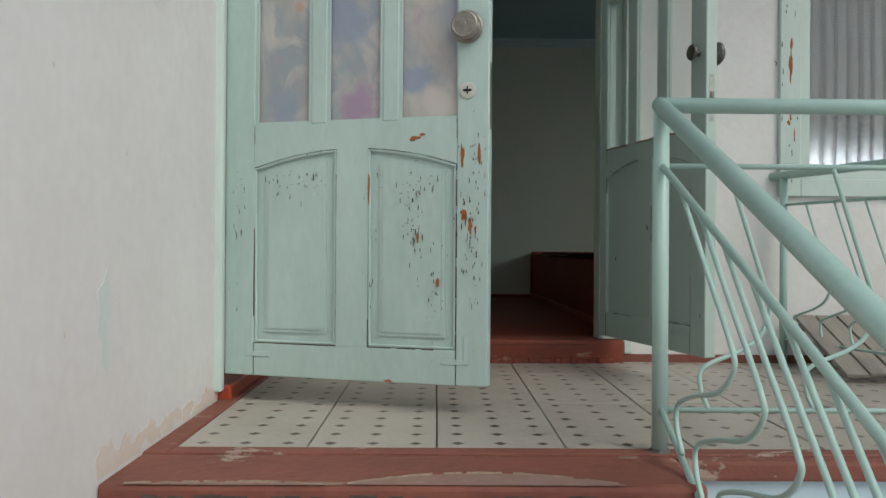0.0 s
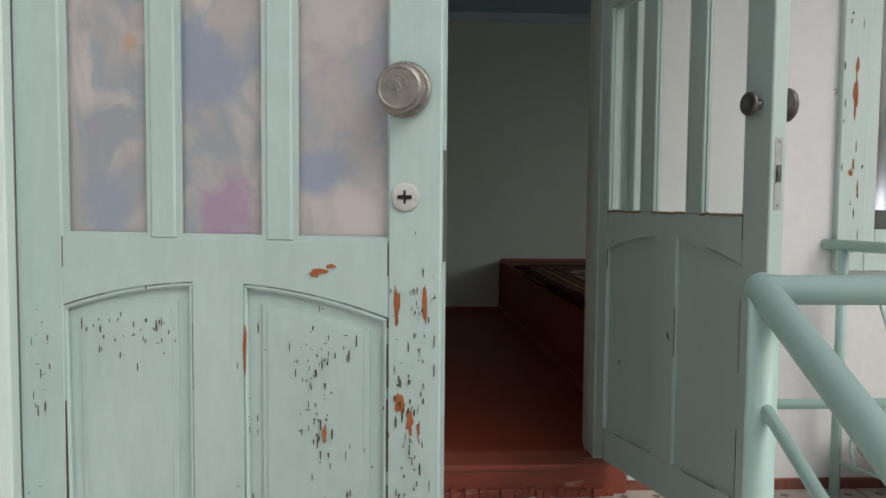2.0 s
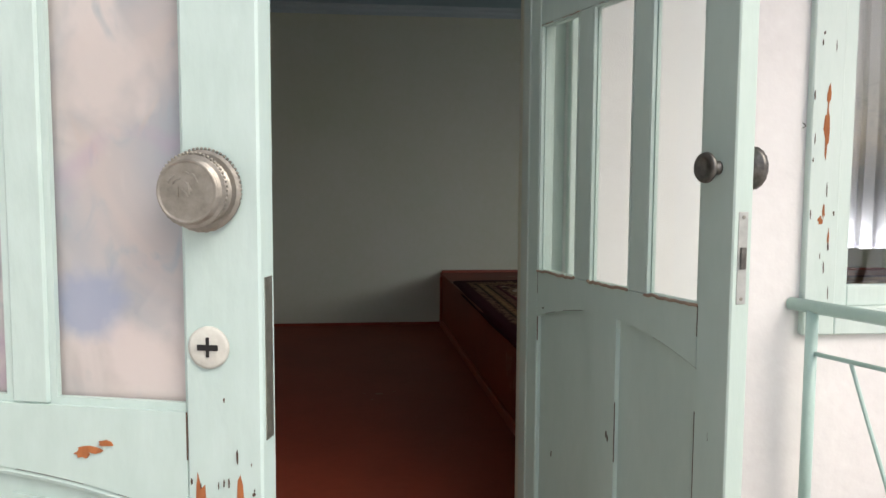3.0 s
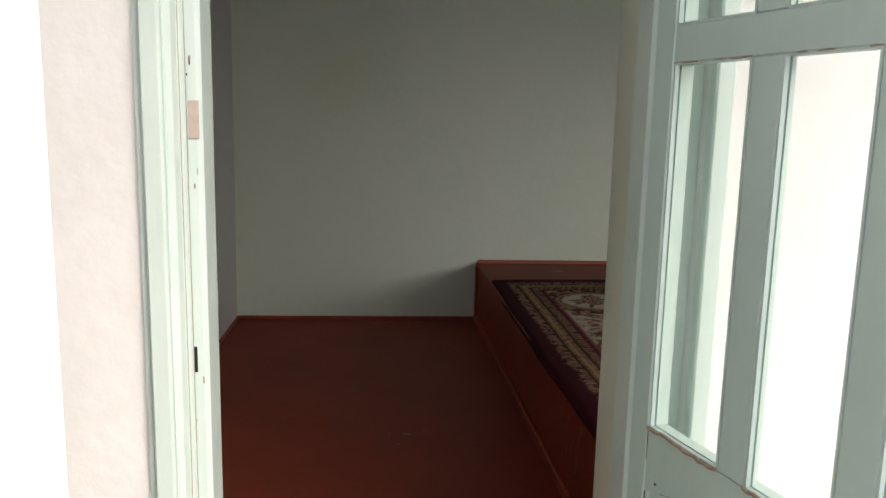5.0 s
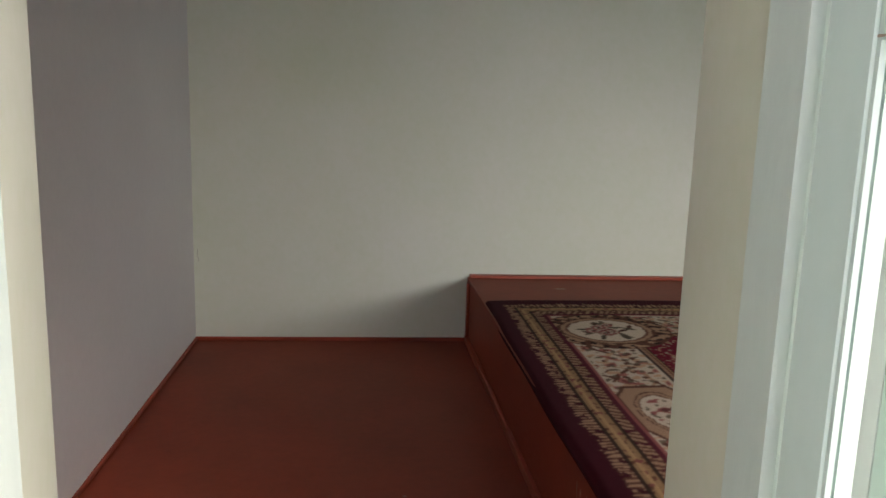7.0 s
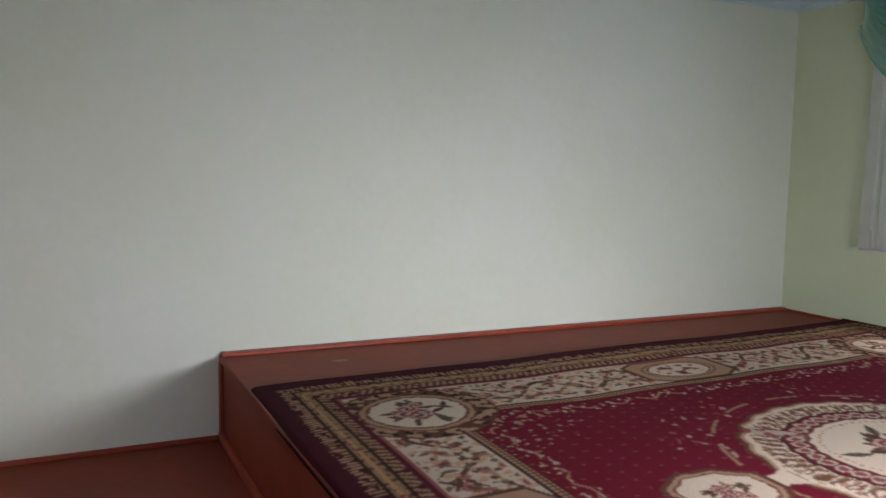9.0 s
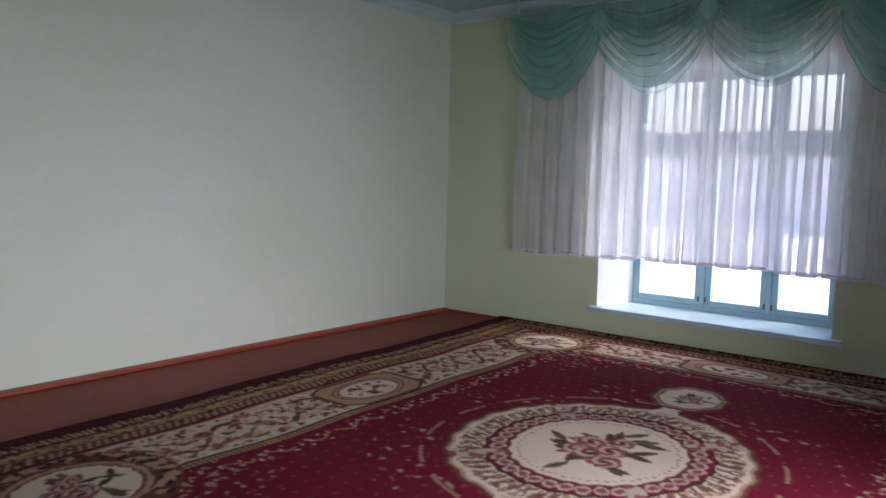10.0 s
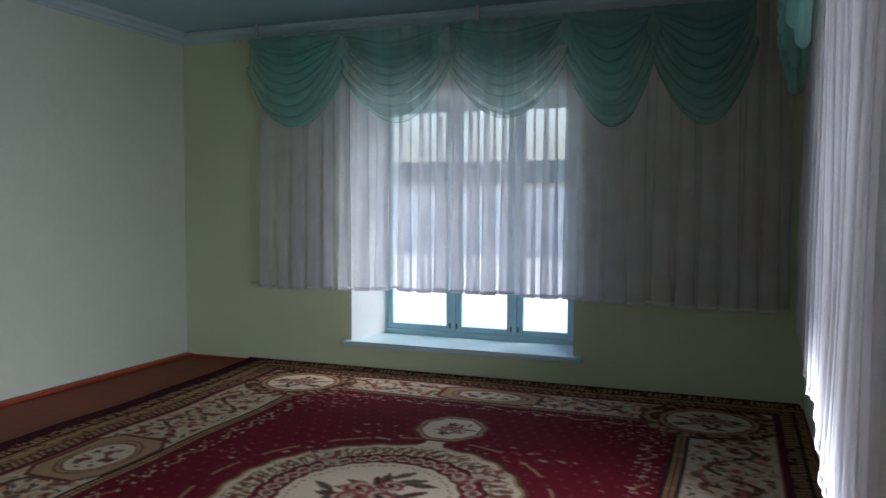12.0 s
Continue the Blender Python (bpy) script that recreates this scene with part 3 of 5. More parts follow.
# ---- door leaves ----
def strip(bm, x0, x1, zlo, zhi, y0, y1, n=14):
    """A board whose lower and upper edges follow the functions zlo and zhi."""
    cols = []
    for i in range(n + 1):
        x = x0 + (x1 - x0) * i / n
        cols.append([bm.verts.new((x, y, z)) for y, z in ((y0, zlo(x)), (y0, zhi(x)), (y1, zhi(x)), (y1, zlo(x)))])
    for a, b in zip(cols, cols[1:]):
        for k in range(4):
            bm.faces.new((a[k], a[(k + 1) % 4], b[(k + 1) % 4], b[k]))
    bm.faces.new(cols[0][::-1])
    bm.faces.new(cols[-1])
    return bm


def glazed_door(name, m, W, z0, z1, stile, zg0, zg1, zu0, zu1, mid, arch, th, paint, pane, label, hinge_stile=None, lights=(), bead=0.010, fielded=True):
    """A panelled leaf: two arched panels below, three tall lights and three short ones above. Local x runs from the hinge."""
    d = new(name)
    d.matrix_basis = m
    tagged(d, label, "door")
    hs = hinge_stile or stile
    part("hinge_stile", bx(0, 0, z0, hs, th, z1, 0.003), paint, d)
    part("lock_stile", bx(W - stile, 0, z0, W, th, z1, 0.003), paint, d)
    x0, x1 = hs, W - stile
    c, half = (x0 + x1) / 2, (x1 - x0) / 2
    top = lambda x: arch - 0.055 * ((x - c) / half) ** 2
    zb = z0 + 0.105
    part("bottom_rail", bx(x0, 0.001, z0, x1, th - 0.001, zb, 0.002), paint, d)
    part("middle_rail", strip(bmesh.new(), x0, x1, top, lambda x: zg0, 0.001, th - 0.001, 24), paint, d)
    part("cross_rail", bx(x0, 0.001, zg1, x1, th - 0.001, zu0, 0.002), paint, d)
    part("top_rail", bx(x0, 0.001, zu1, x1, th - 0.001, z1, 0.002), paint, d)
    part("panel_mullion", strip(bmesh.new(), c - mid / 2, c + mid / 2, lambda x: zb, top, 0.001, th - 0.001, 4), paint, d)
    for p0, p1 in ((x0, c - mid / 2), (c + mid / 2, x1)):
        bm = bmesh.new()
        strip(bm, p0, p1, lambda x: zb, top, 0.013, th - 0.013)
        i = 0.036
        for yy, s in ((0.013, -1), (th - 0.013, 1)) if fielded else ():
            strip(bm, p0 + i, p1 - i, lambda x: zb + i, lambda x: top(x) - i, yy, yy + s * 0.005)
            strip(bm, p0 + i + 0.012, p1 - i - 0.012, lambda x: zb + i + 0.012, lambda x: top(x) - i - 0.012, yy + s * 0.005, yy + s * 0.008)
        part("panel", bm, paint, d)
        rim = [(p0 + 0.006, 0.007, zb + 0.006), (p1 - 0.006, 0.007, zb + 0.006), (p1 - 0.006, 0.007, top(p1) - 0.006)]
        rim += [(p1 - (p1 - p0) * k / 8 * 0.97 - 0.006, 0.007, top(p1 - (p1 - p0) * k / 8) - 0.006) for k in range(1, 9)]
        if fielded:
            part("panel_bead", tube(rim + [rim[0]], 0.0055, 6, False), paint, d)
    rj = random.Random(int(W * 1000))
    for p0, p1 in ((x0, c - mid / 2), (c + mid / 2, x1)):
        for q0, q1 in (((p0, zb), (p1, zb)), ((p0, zb), (p0, top(p0))), ((p1, zb), (p1, top(p1)))):
            k0 = 0.0
            while k0 < 1.0:
                k1 = min(1.0, k0 + rj.uniform(0.08, 0.35))
                if rj.random() < (0.85 if q0[1] == q1[1] else 0.45):
                    pa, pb = [(q0[0] + (q1[0] - q0[0]) * k, 0.0022 + rj.uniform(-0.0004, 0.0004), q0[1] + (q1[1] - q0[1]) * k) for k in (k0, k1)]
                    part("joint_crack", tube([pa, pb], rj.uniform(0.0009, 0.0019), 5), M_CHIPDARK, d)
                k0 = k1 + rj.uniform(0.0, 0.08)
        for k in range(6):
            ka, kb = k / 6, (k + 1) / 6
            if rj.random() < 0.6:
                part("joint_crack", tube([(p0 + (p1 - p0) * kk, 0.0022, top(p0 + (p1 - p0) * kk)) for kk in (ka, (ka + kb) / 2, kb)], 0.0012, 5), M_CHIPDARK, d)
    for xx in (x0, x1):
        for za, zc in ((z0, zb), (zg0 - 0.06, zg0)):
            if rj.random() < 0.8:
                part("joint_crack", tube([(xx, 0.0012, za), (xx, 0.0012, zc)], 0.0011, 5), M_CHIPDARK, d)
    edges = list(lights)
    for k, (a, b) in enumerate(edges):
        if k < 2:
            back = th - 0.002 if fielded else 0.020
            part("glazing_bar", bx(b, 0.002, zg0, edges[k + 1][0], back, zg1, 0.003), paint, d)
            part("glazing_bar", bx(b, 0.002, zu0, edges[k + 1][0], back, zu1, 0.003), paint, d)
        for b0, b1 in ((zg0, zg1), (zu0, zu1)):
            gy = th / 2 if fielded else 0.012
            part("pane", bx(a - 0.004, gy - 0.002, b0 - 0.004, b + 0.004, gy + 0.002, b1 + 0.004), pane, d)
            bm = bmesh.new()
            for yy, w in ((0.006 if fielded else 0.002, bead), (th - 0.014 if fielded else 0.0142, bead)):
                wr = w if fielded is False else (0.003 if k == 2 else w)
                wl = w
                box(bm, a, yy, b0, a + wl, yy + 0.008, b1)
                box(bm, b - wr, yy, b0, b, yy + 0.008, b1)
                box(bm, a + wl, yy, b0, b - wr, yy + 0.008, b0 + w)
                box(bm, a + wl, yy, b1 - w, b - wr, yy + 0.008, b1)
            part("glazing_bead", bm, paint, d)
    return d


def flakes(parent, name, rows, mat, y=-0.0007, seed=3):
    """Ragged spots where the paint has come off, joined into one skin: (x, z, width, height) each."""
    random.seed(seed)
    bm = bmesh.new()
    for x, z, w, h in rows:
        n = 12
        ring = []
        for k in range(n):
            a = 2 * math.pi * k / n
            r = 0.55 + 0.75 * random.random()
            ring.append((x + math.cos(a) * w / 2 * r, z + math.sin(a) * h / 2 * r))
        y -= 0.00006
        f = [bm.verts.new((px, y, pz)) for px, pz in ring]
        b = [bm.verts.new((px, y + 0.002, pz)) for px, pz in ring]
        bm.faces.new(f)
        for k in range(n):
            bm.faces.new((f[k], f[(k + 1) % n], b[(k + 1) % n], b[k]))
    return part(name, bm, mat, parent, kind="stuff")


LW = 0.874
side_door = glazed_door("side_door", pose(-0.694, -0.921, 0, 0, 0, -15.2), LW, 0.088, 2.10, 0.098, 0.893, 1.66, 1.72, 2.02, 0.105, 0.812, 0.044, M_MINT, M_PRINT,
                        "weathered mint-green panelled wooden door with printed glass, standing open", hinge_stile=0.104, lights=((0.104, 0.300), (0.352, 0.539), (0.590, 0.776)))
big = [(0.793, 0.78, 0.018, 0.085), (0.845, 0.775, 0.018, 0.075), (0.495, 0.69, 0.013, 0.10), (0.645, 0.838, 0.05, 0.010), (0.668, 0.848, 0.03, 0.008), (0.635, 0.833, 0.03, 0.012),
       (0.80, 0.60, 0.03, 0.04), (0.818, 0.57, 0.022, 0.06), (0.795, 0.61, 0.02, 0.022), (0.835, 0.555, 0.012, 0.04), (0.718, 0.40, 0.017, 0.035), (0.655, 0.535, 0.014, 0.045), (0.56, 0.092, 0.05, 0.012)]
flakes(side_door, "bare_wood_spots", [(x, z, w * 0.62, h * 0.9) for x, z, w, h in big], M_CHIP, seed=2)
random.seed(8)
small = []
for _ in range(60):
    u = random.random()
    if u < 0.45:
        x, z = random.gauss(0.825, 0.022), random.uniform(0.30, 0.86)
    elif u < 0.7:
        x, z = random.gauss(0.66, 0.03), random.uniform(0.30, 0.74)
    elif u < 0.8:
        x, z = random.gauss(0.50, 0.01), random.uniform(0.35, 0.7)
    elif u < 0.9:
        x, z = random.uniform(0.02, 0.09), random.uniform(0.45, 0.75)
    else:
        x, z = random.uniform(0.14, 0.8), random.uniform(0.62, 0.74)
    small.append((min(x, 0.868), z, random.uniform(0.0009, 0.0026), random.uniform(0.005, 0.024)))
for cxx, czz, sx, sz, cnt in ((0.812, 0.59, 0.016, 0.045, 26), (0.645, 0.59, 0.014, 0.05, 22), (0.715, 0.36, 0.012, 0.05, 12), (0.845, 0.74, 0.012, 0.05, 14), (0.82, 0.46, 0.014, 0.03, 10), (0.30, 0.72, 0.012, 0.03, 6), (0.18, 0.71, 0.03, 0.01, 5)):
    for _ in range(cnt):
        w = random.choice((0.0011, 0.0016, 0.0021, 0.003))
        small.append((min(random.gauss(cxx, sx), 0.868), random.gauss(czz, sz), w, w * random.uniform(1.2, 7.0)))
for cxx, czz, sx, sz, cnt in ((0.66, 0.70, 0.05, 0.025, 40), (0.63, 0.60, 0.012, 0.07, 30), (0.30, 0.71, 0.05, 0.022, 34), (0.24, 0.66, 0.03, 0.04, 16), (0.70, 0.30, 0.012, 0.06, 24), (0.82, 0.80, 0.02, 0.06, 26), (0.05, 0.66, 0.018, 0.06, 22), (0.055, 0.45, 0.02, 0.10, 14), (0.50, 0.45, 0.012, 0.12, 18), (0.83, 0.36, 0.016, 0.1, 20)):
    for _ in range(cnt // 2):
        w = random.choice((0.0006, 0.0009, 0.0013))
        tall = random.random() < 0.6
        small.append((min(max(random.gauss(cxx, sx), 0.006), 0.868), random.gauss(czz, sz), w if tall else w * random.uniform(3, 8), w * random.uniform(4, 14) if tall else w))
# spots on the panel lie deeper than those on the framing
on_panel = [s for s in small if 0.13 < s[0] < 0.745]
flakes(side_door, "paint_cracks", [s for s in small if s not in on_panel and s[1] > 0.12], M_CHIPDARK, seed=4)
flakes(side_door, "panel_cracks", on_panel, M_CHIPDARK, y=0.0044, seed=4)
crisp = []
for h, r in [(-0.002, 0.047), (-0.008, 0.0485), (-0.012, 0.045), (-0.013, 0.040), (-0.026, 0.0395), (-0.028, 0.0420), (-0.034, 0.0420), (-0.036, 0.0385), (-0.043, 0.0372), (-0.0462, 0.0362), (-0.0466, 0.0345), (-0.0450, 0.0332), (-0.0446, 0.0325), (-0.0446, 0.001)]:
    crisp += [(h, r * 1.004), (h, r), (h, r * 0.996)]
knob = part("door_knob", lathe(crisp, 56, "y", (0.806, 0, 1.163), 0.008), M_METAL, side_door, "knurled drum-shaped metal knob", True)
bm = bmesh.new()
for hh, rr, cnt in ((-0.0310, 0.0420, 52), (-0.0062, 0.0480, 60)):
    for k in range(cnt):
        ang = 2 * math.pi * k / cnt
        sp = bmesh.ops.create_icosphere(bm, subdivisions=1, radius=0.0021)
        bmesh.ops.translate(bm, verts=sp["verts"], vec=(0.806 + math.cos(ang) * rr, hh, 1.165 + math.sin(ang) * rr))
part("knurled_rims", bm, M_METAL, knob, "rows of small beads round the knob", True)
rk = random.Random(31)
bm = bmesh.new()
for k in range(9):
    a1, r1 = rk.uniform(0, 6.28), rk.uniform(0.002, 0.022)
    c1 = Vector((0.806 + math.cos(a1) * r1, -0.0449, 1.165 + math.sin(a1) * r1))
    d1 = Vector((math.cos(a1 + 1.3), 0, math.sin(a1 + 1.3))) * 0.006
    t1 = tube([c1 - d1, c1 + d1 * 0.3 + Vector((0, 0, 0.002)), c1 + d1], 0.0011, 5)
    tm = bpy.data.meshes.new("tmp")
    t1.to_mesh(tm)
    t1.free()
    bm.from_mesh(tm)
    bpy.data.meshes.remove(tm)
part("knob_relief", bm, M_METAL, knob, "worn relief ornament")
esc = part("keyhole_plate", lathe([(0.0, 0.026), (-0.003, 0.026), (-0.0045, 0.022), (-0.0046, 0.001)], 28, "y", (0.808, 0, 0.975)), surface("painted_escutcheon", (0.55, 0.58, 0.53), (0.42, 0.42, 0.38), 30, 0.5, 0.3, 90), side_door, "paint-smeared keyhole plate", True)
part("keyhole", bx(0.806, -0.0058, 0.964, 0.810, -0.0045, 0.988), M_BLACK, esc)
part("keyhole_slot", bx(0.795, -0.0062, 0.972, 0.821, -0.0045, 0.979), M_BLACK, esc)
part("lock_edge_plate", bx(LW - 0.0005, 0.012, 0.86, LW + 0.0012, 0.034, 1.06), M_METAL, side_door, "worn steel lock plate")
for sx, dx in ((0.075, 1), (0.80, -1)):
    bm = bmesh.new()
    box(bm, min(sx, sx + 0.016), -0.0022, 0.15, max(sx, sx + 0.016), 0.0, 0.24, 0.001)
    a = sx + 0.016 if dx > 0 else sx - 0.07
    box(bm, a, -0.0022, 0.15, a + 0.07, 0.0, 0.166, 0.001)
    part("corner_bracket", bm, M_MINT, side_door, "painted-over steel corner bracket")

RW = 0.788
entrance_door = glazed_door("entrance_door", pose(0.728, 0.024, 0, 0, 0, -74.4), RW, 0.122, 2.13, 0.091, 0.940, 1.588, 1.648, 2.06, 0.10, 0.872, 0.044, M_MINT2, M_GLASS,
                            "mint-green panelled wooden entrance door with clear panes, standing open", hinge_stile=0.055, lights=((0.055, 0.242), (0.305, 0.467), (0.530, 0.697)), bead=0.004, fielded=False)
kn = part("inner_handle", lathe([(0.0, 0.013), (-0.004, 0.013), (-0.006, 0.010), (-0.022, 0.010), (-0.024, 0.026), (-0.028, 0.029), (-0.034, 0.027), (-0.0345, 0.016), (-0.029, 0.013), (-0.029, 0.001)], 28, "y", (RW - 0.045, 0, 1.205)), M_DARKMETAL, entrance_door, "dark tarnished turned handle", True)
ro = part("outer_rosette", lathe([(0.044, 0.030), (0.058, 0.030), (0.060, 0.040), (0.072, 0.041), (0.078, 0.034), (0.084, 0.028), (0.0842, 0.020), (0.076, 0.017), (0.076, 0.001)], 36, "y", (RW - 0.036, 0, 1.205), 0.015), M_DARKMETAL, entrance_door, "round metal rosette without its knob", True)
lp = part("lock_edge_plate", bx(RW - 0.0005, 0.011, 0.955, RW + 0.0014, 0.033, 1.125, 0.0008), surface("dull_lock_plate", (0.45, 0.47, 0.45), (0.33, 0.35, 0.33), 30, 0.45, 0.2, 80, metal=0.5), entrance_door, "dull steel lock plate")
part("latch", bx(RW + 0.0012, 0.016, 1.02, RW + 0.006, 0.028, 1.06, 0.001), M_DARKMETAL, lp)
for zz in (0.965, 1.115):
    part("screw", lathe([(0, 0.004), (0.0024, 0.0035), (0.0026, 0.001)], 10, "x", (RW, 0.022, zz)), M_METAL, lp)
random.seed(12)
flakes(entrance_door, "paint_cracks", [(random.uniform(0.03, 0.80), random.choice((random.uniform(0.2, 0.8), random.uniform(0.8, 0.93))), random.uniform(0.003, 0.008), random.uniform(0.004, 0.02)) for _ in range(6)], M_CHIPDARK, y=-0.0007 + 0.001, seed=6)
# ragged putty along the lower edges of the lights
for a, b in ((0.055, 0.242), (0.305, 0.467), (0.530, 0.697)):
    lw = b - a
    part("putty_line", tube([(a + lw * j / 14, -0.0005 + random.uniform(-0.001, 0.001), 0.9405 + random.uniform(-0.002, 0.003)) for j in range(15)], 0.0036, 6), M_PUTTY, entrance_door, "crumbling brown putty")
    part("putty_line", tube([(a + lw * j / 14, 0.003 + random.uniform(-0.001, 0.001), 1.5875 + random.uniform(-0.0008, 0.0008)) for j in range(15)], 0.0016, 6), M_PUTTY, entrance_door)

# frame of the side door
frame_2 = empty("side_door_frame", -0.715, -0.5, 0.04, label="pale mint side door frame with worn paint", category="door frame", kind="structure")
world_part("jamb", bx(-0.80, -0.965, 0.035, -0.692, -0.925, 2.12, 0.004), M_FRAME, frame_2)
world_part("jamb", bx(-0.80, -0.065, 0.035, -0.692, -0.02, 2.12, 0.004), M_FRAME, frame_2)
world_part("head", bx(-0.80, -0.965, 2.12, -0.692, -0.02, 2.18, 0.004), M_FRAME, frame_2)
world_part("threshold", bx(-0.80, -0.924, 0.0, -0.672, -0.066, 0.05, 0.006), M_REDTRIM, frame_2)

# ---- railings ----
def s_bar(p, e, drop, lean, hook):
    """A decorative bar that hangs from p, leans along e and hooks back before it meets the lower bar."""
    q = lambda a, b: Vector(p) + Vector(e) * a + Vector((0, 0, -b))
    return spline([q(0, 0), q(lean * 0.5, drop * 0.28), q(lean * 0.95, drop * 0.53), q(lean, drop * 0.61), q(lean * 0.78, drop * 0.70), q(lean * 0.33, drop * 0.76), q(lean * hook, drop * 0.83), q(lean * hook * 1.1, drop * 0.92), q(lean * (hook + 0.12), drop)], 5)

stair_rail = empty("stair_railing", 0.55, -1.55, 0, label="mint-painted welded steel stair railing with curved bars", category="railing")
S = 0.46
world_part("post", tube([(0.55, -1.55, -0.002), (0.55, -1.55, 0.855)], 0.0195, 16), M_RAIL, stair_rail, smooth=True)
world_part("handrail", tube([(0.55, -1.535, 0.862), (0.55, -3.40, 0.862 - S * 1.865)], 0.0208, 16), M_RAIL, stair_rail, smooth=True)
world_part("upper_bar", tube([(0.55, -1.55, 0.712), (0.55, -3.40, 0.712 - S * 1.85)], 0.0086, 8), M_RAIL, stair_rail, smooth=True)
world_part("lower_bar", tube([(0.55, -1.555, 0.112), (0.55, -3.40, 0.112 - S * 1.845)], 0.008, 8), M_RAIL, stair_rail, smooth=True)
world_part("foot_post", tube([(0.55, -3.40, -0.97), (0.55, -3.40, 0.862 - S * 1.865)], 0.0195, 16), M_RAIL, stair_rail, smooth=True)
world_part("foot_weld", lathe([(-0.004, 0.03), (0.004, 0.028), (0.010, 0.021)], 14, "z", (0.55, -1.55, 0)), M_DARKMETAL, stair_rail)
for i in range(11):
    y = -1.70 - 0.134 * i
    world_part("curved_bar", tube(s_bar((0.55, y, 0.712 - S * (-1.55 - y)), (0, -1, 0), 0.600 + 0.0, 0.33, -0.02), 0.0058, 7), M_RAIL, stair_rail, smooth=True)

front_rail = empty("landing_railing", 1.3, -1.55, 0, label="mint-painted steel railing along the landing front", category="railing", group="landing railings")
world_part("handrail", tube([(0.55, -1.55, 0.858), (2.05, -1.55, 0.858)], 0.0195, 16), M_RAIL, front_rail, smooth=True)
world_part("upper_bar", tube([(0.55, -1.55, 0.708), (2.05, -1.55, 0.708)], 0.007, 8), M_RAIL, front_rail, smooth=True)
world_part("lower_bar", tube([(0.55, -1.55, 0.105), (2.05, -1.55, 0.105)], 0.007, 8), M_RAIL, front_rail, smooth=True)
world_part("corner_post", tube([(2.05, -1.55, -0.002), (2.05, -1.55, 0.86)], 0.0195, 16), M_RAIL, front_rail, smooth=True)
for i in range(6):
    x = 0.715 + 0.262 * i
    world_part("curved_bar", tube(s_bar((x, -1.55, 0.708), (1, 0, 0), 0.600, 0.105, -0.55), 0.0058, 7), M_RAIL, front_rail, smooth=True)

side_rail = empty("landing_side_railing", 1.5, 0.0, 0, label="mint-painted steel railing from the wall across the landing", category="railing", group="landing railings")
A, B = Vector((1.50, Y_OUT, 0)), Vector((2.05, -1.55, 0))
sv = (B - A).normalized()
at = lambda d, z: A + sv * d + Vector((0, 0, z))
LEN = (B - A).length
world_part("handrail", tube([at(0, 0.835), at(LEN, 0.835)], 0.0185, 16), M_RAIL, side_rail, smooth=True)
world_part("wall_post", tube([at(0.075, -0.002), at(0.075, 0.825)], 0.0165, 14), M_RAIL, side_rail, smooth=True)
world_part("upper_bar", tube([at(0.075, 0.705), at(LEN, 0.705)], 0.0065, 8), M_RAIL, side_rail, smooth=True)
world_part("lower_bar", tube([at(0.075, 0.115), at(LEN, 0.115)], 0.0065, 8), M_RAIL, side_rail, smooth=True)
for i in range(9):
    world_part("curved_bar", tube(s_bar(at(0.20 + 0.15 * i, 0.705), sv, 0.590, 0.13, -0.45), 0.0056, 7), M_RAIL, side_rail, smooth=True)

# old slatted panel leaning in the corner behind the side railing
slats = empty("slatted_panel", 1.62, -0.50, 0.006, -4, label="grey-brown weathered slatted panel leaning on the outer wall", category="panel")
slats.matrix_basis = pose(1.545, -0.52, 0.012, 20, 0, -3)
rs = random.Random(3)
for i in range(11):
    part("slat", bx(0.093 * i, rs.uniform(-0.02, 0.01), 0.018, 0.093 * i + 0.084, 0.52 + rs.uniform(-0.01, 0.01), 0.034 + rs.uniform(-0.002, 0.003), 0.002), M_BOARD, slats)
for yy in (0.08, 0.42):
    part("batten", bx(0.0, yy, 0.0, 1.02, yy + 0.045, 0.018, 0.002), M_BOARD, slats)
bm = bmesh.new()
extrude_profile(bm, [(-1.560, 1.185), (-1.495, 1.145), (-1.470, 1.140), (-1.452, 1.165), (-1.452, 1.30), (-1.560, 1.30)], lambda p: (-0.7145, *p), lambda p: (-0.700, *p))
bmesh.ops.bevel(bm, geom=bm.edges[:], offset=0.003, segments=2, affect="EDGES")
plate = tagged(part("wall_plate", bm, surface("yellowed_plastic", (0.56, 0.40, 0.15), (0.44, 0.29, 0.09), 14, 0.5, 0.2, 50)), "yellowed plate fixed to the whitewashed outer wall", "plate")
part("plate_groove", bx(-0.7005, -1.505, 1.19, -0.6985, -1.485, 1.26, 0.0008), surface("brown_groove", (0.33, 0.19, 0.06), (0.25, 0.14, 0.05), 20, 0.6, 0.2, 60), plate)

# ---- windows ----
win_1 = empty("window_1", 2.28, Y_OUT, W1[2], label="pale mint wooden window beside the entrance, chipped paint", category="window", kind="structure")
x0, x1, z0, z1 = W1
for b in [(x0 - 0.035, 0.006, z0 - 0.035, x0 + 0.06, Y_OUT + 0.05, z1 + 0.03), (x1 - 0.06, 0.006, z0 - 0.035, x1 + 0.035, Y_OUT + 0.05, z1 + 0.03), (x0 + 0.06, 0.006, z0 - 0.035, x1 - 0.06, Y_OUT + 0.05, z0 + 0.045), (x0 + 0.06, 0.006, z1 - 0.04, x1 - 0.06, Y_OUT + 0.05, z1 + 0.03)]:
    world_part("casing", bx(*b, 0.004), M_FRAME, win_1)
sashes = [(x0 + 0.06, (x0 + x1) / 2 - 0.02), ((x0 + x1) / 2 + 0.02, x1 - 0.06)]
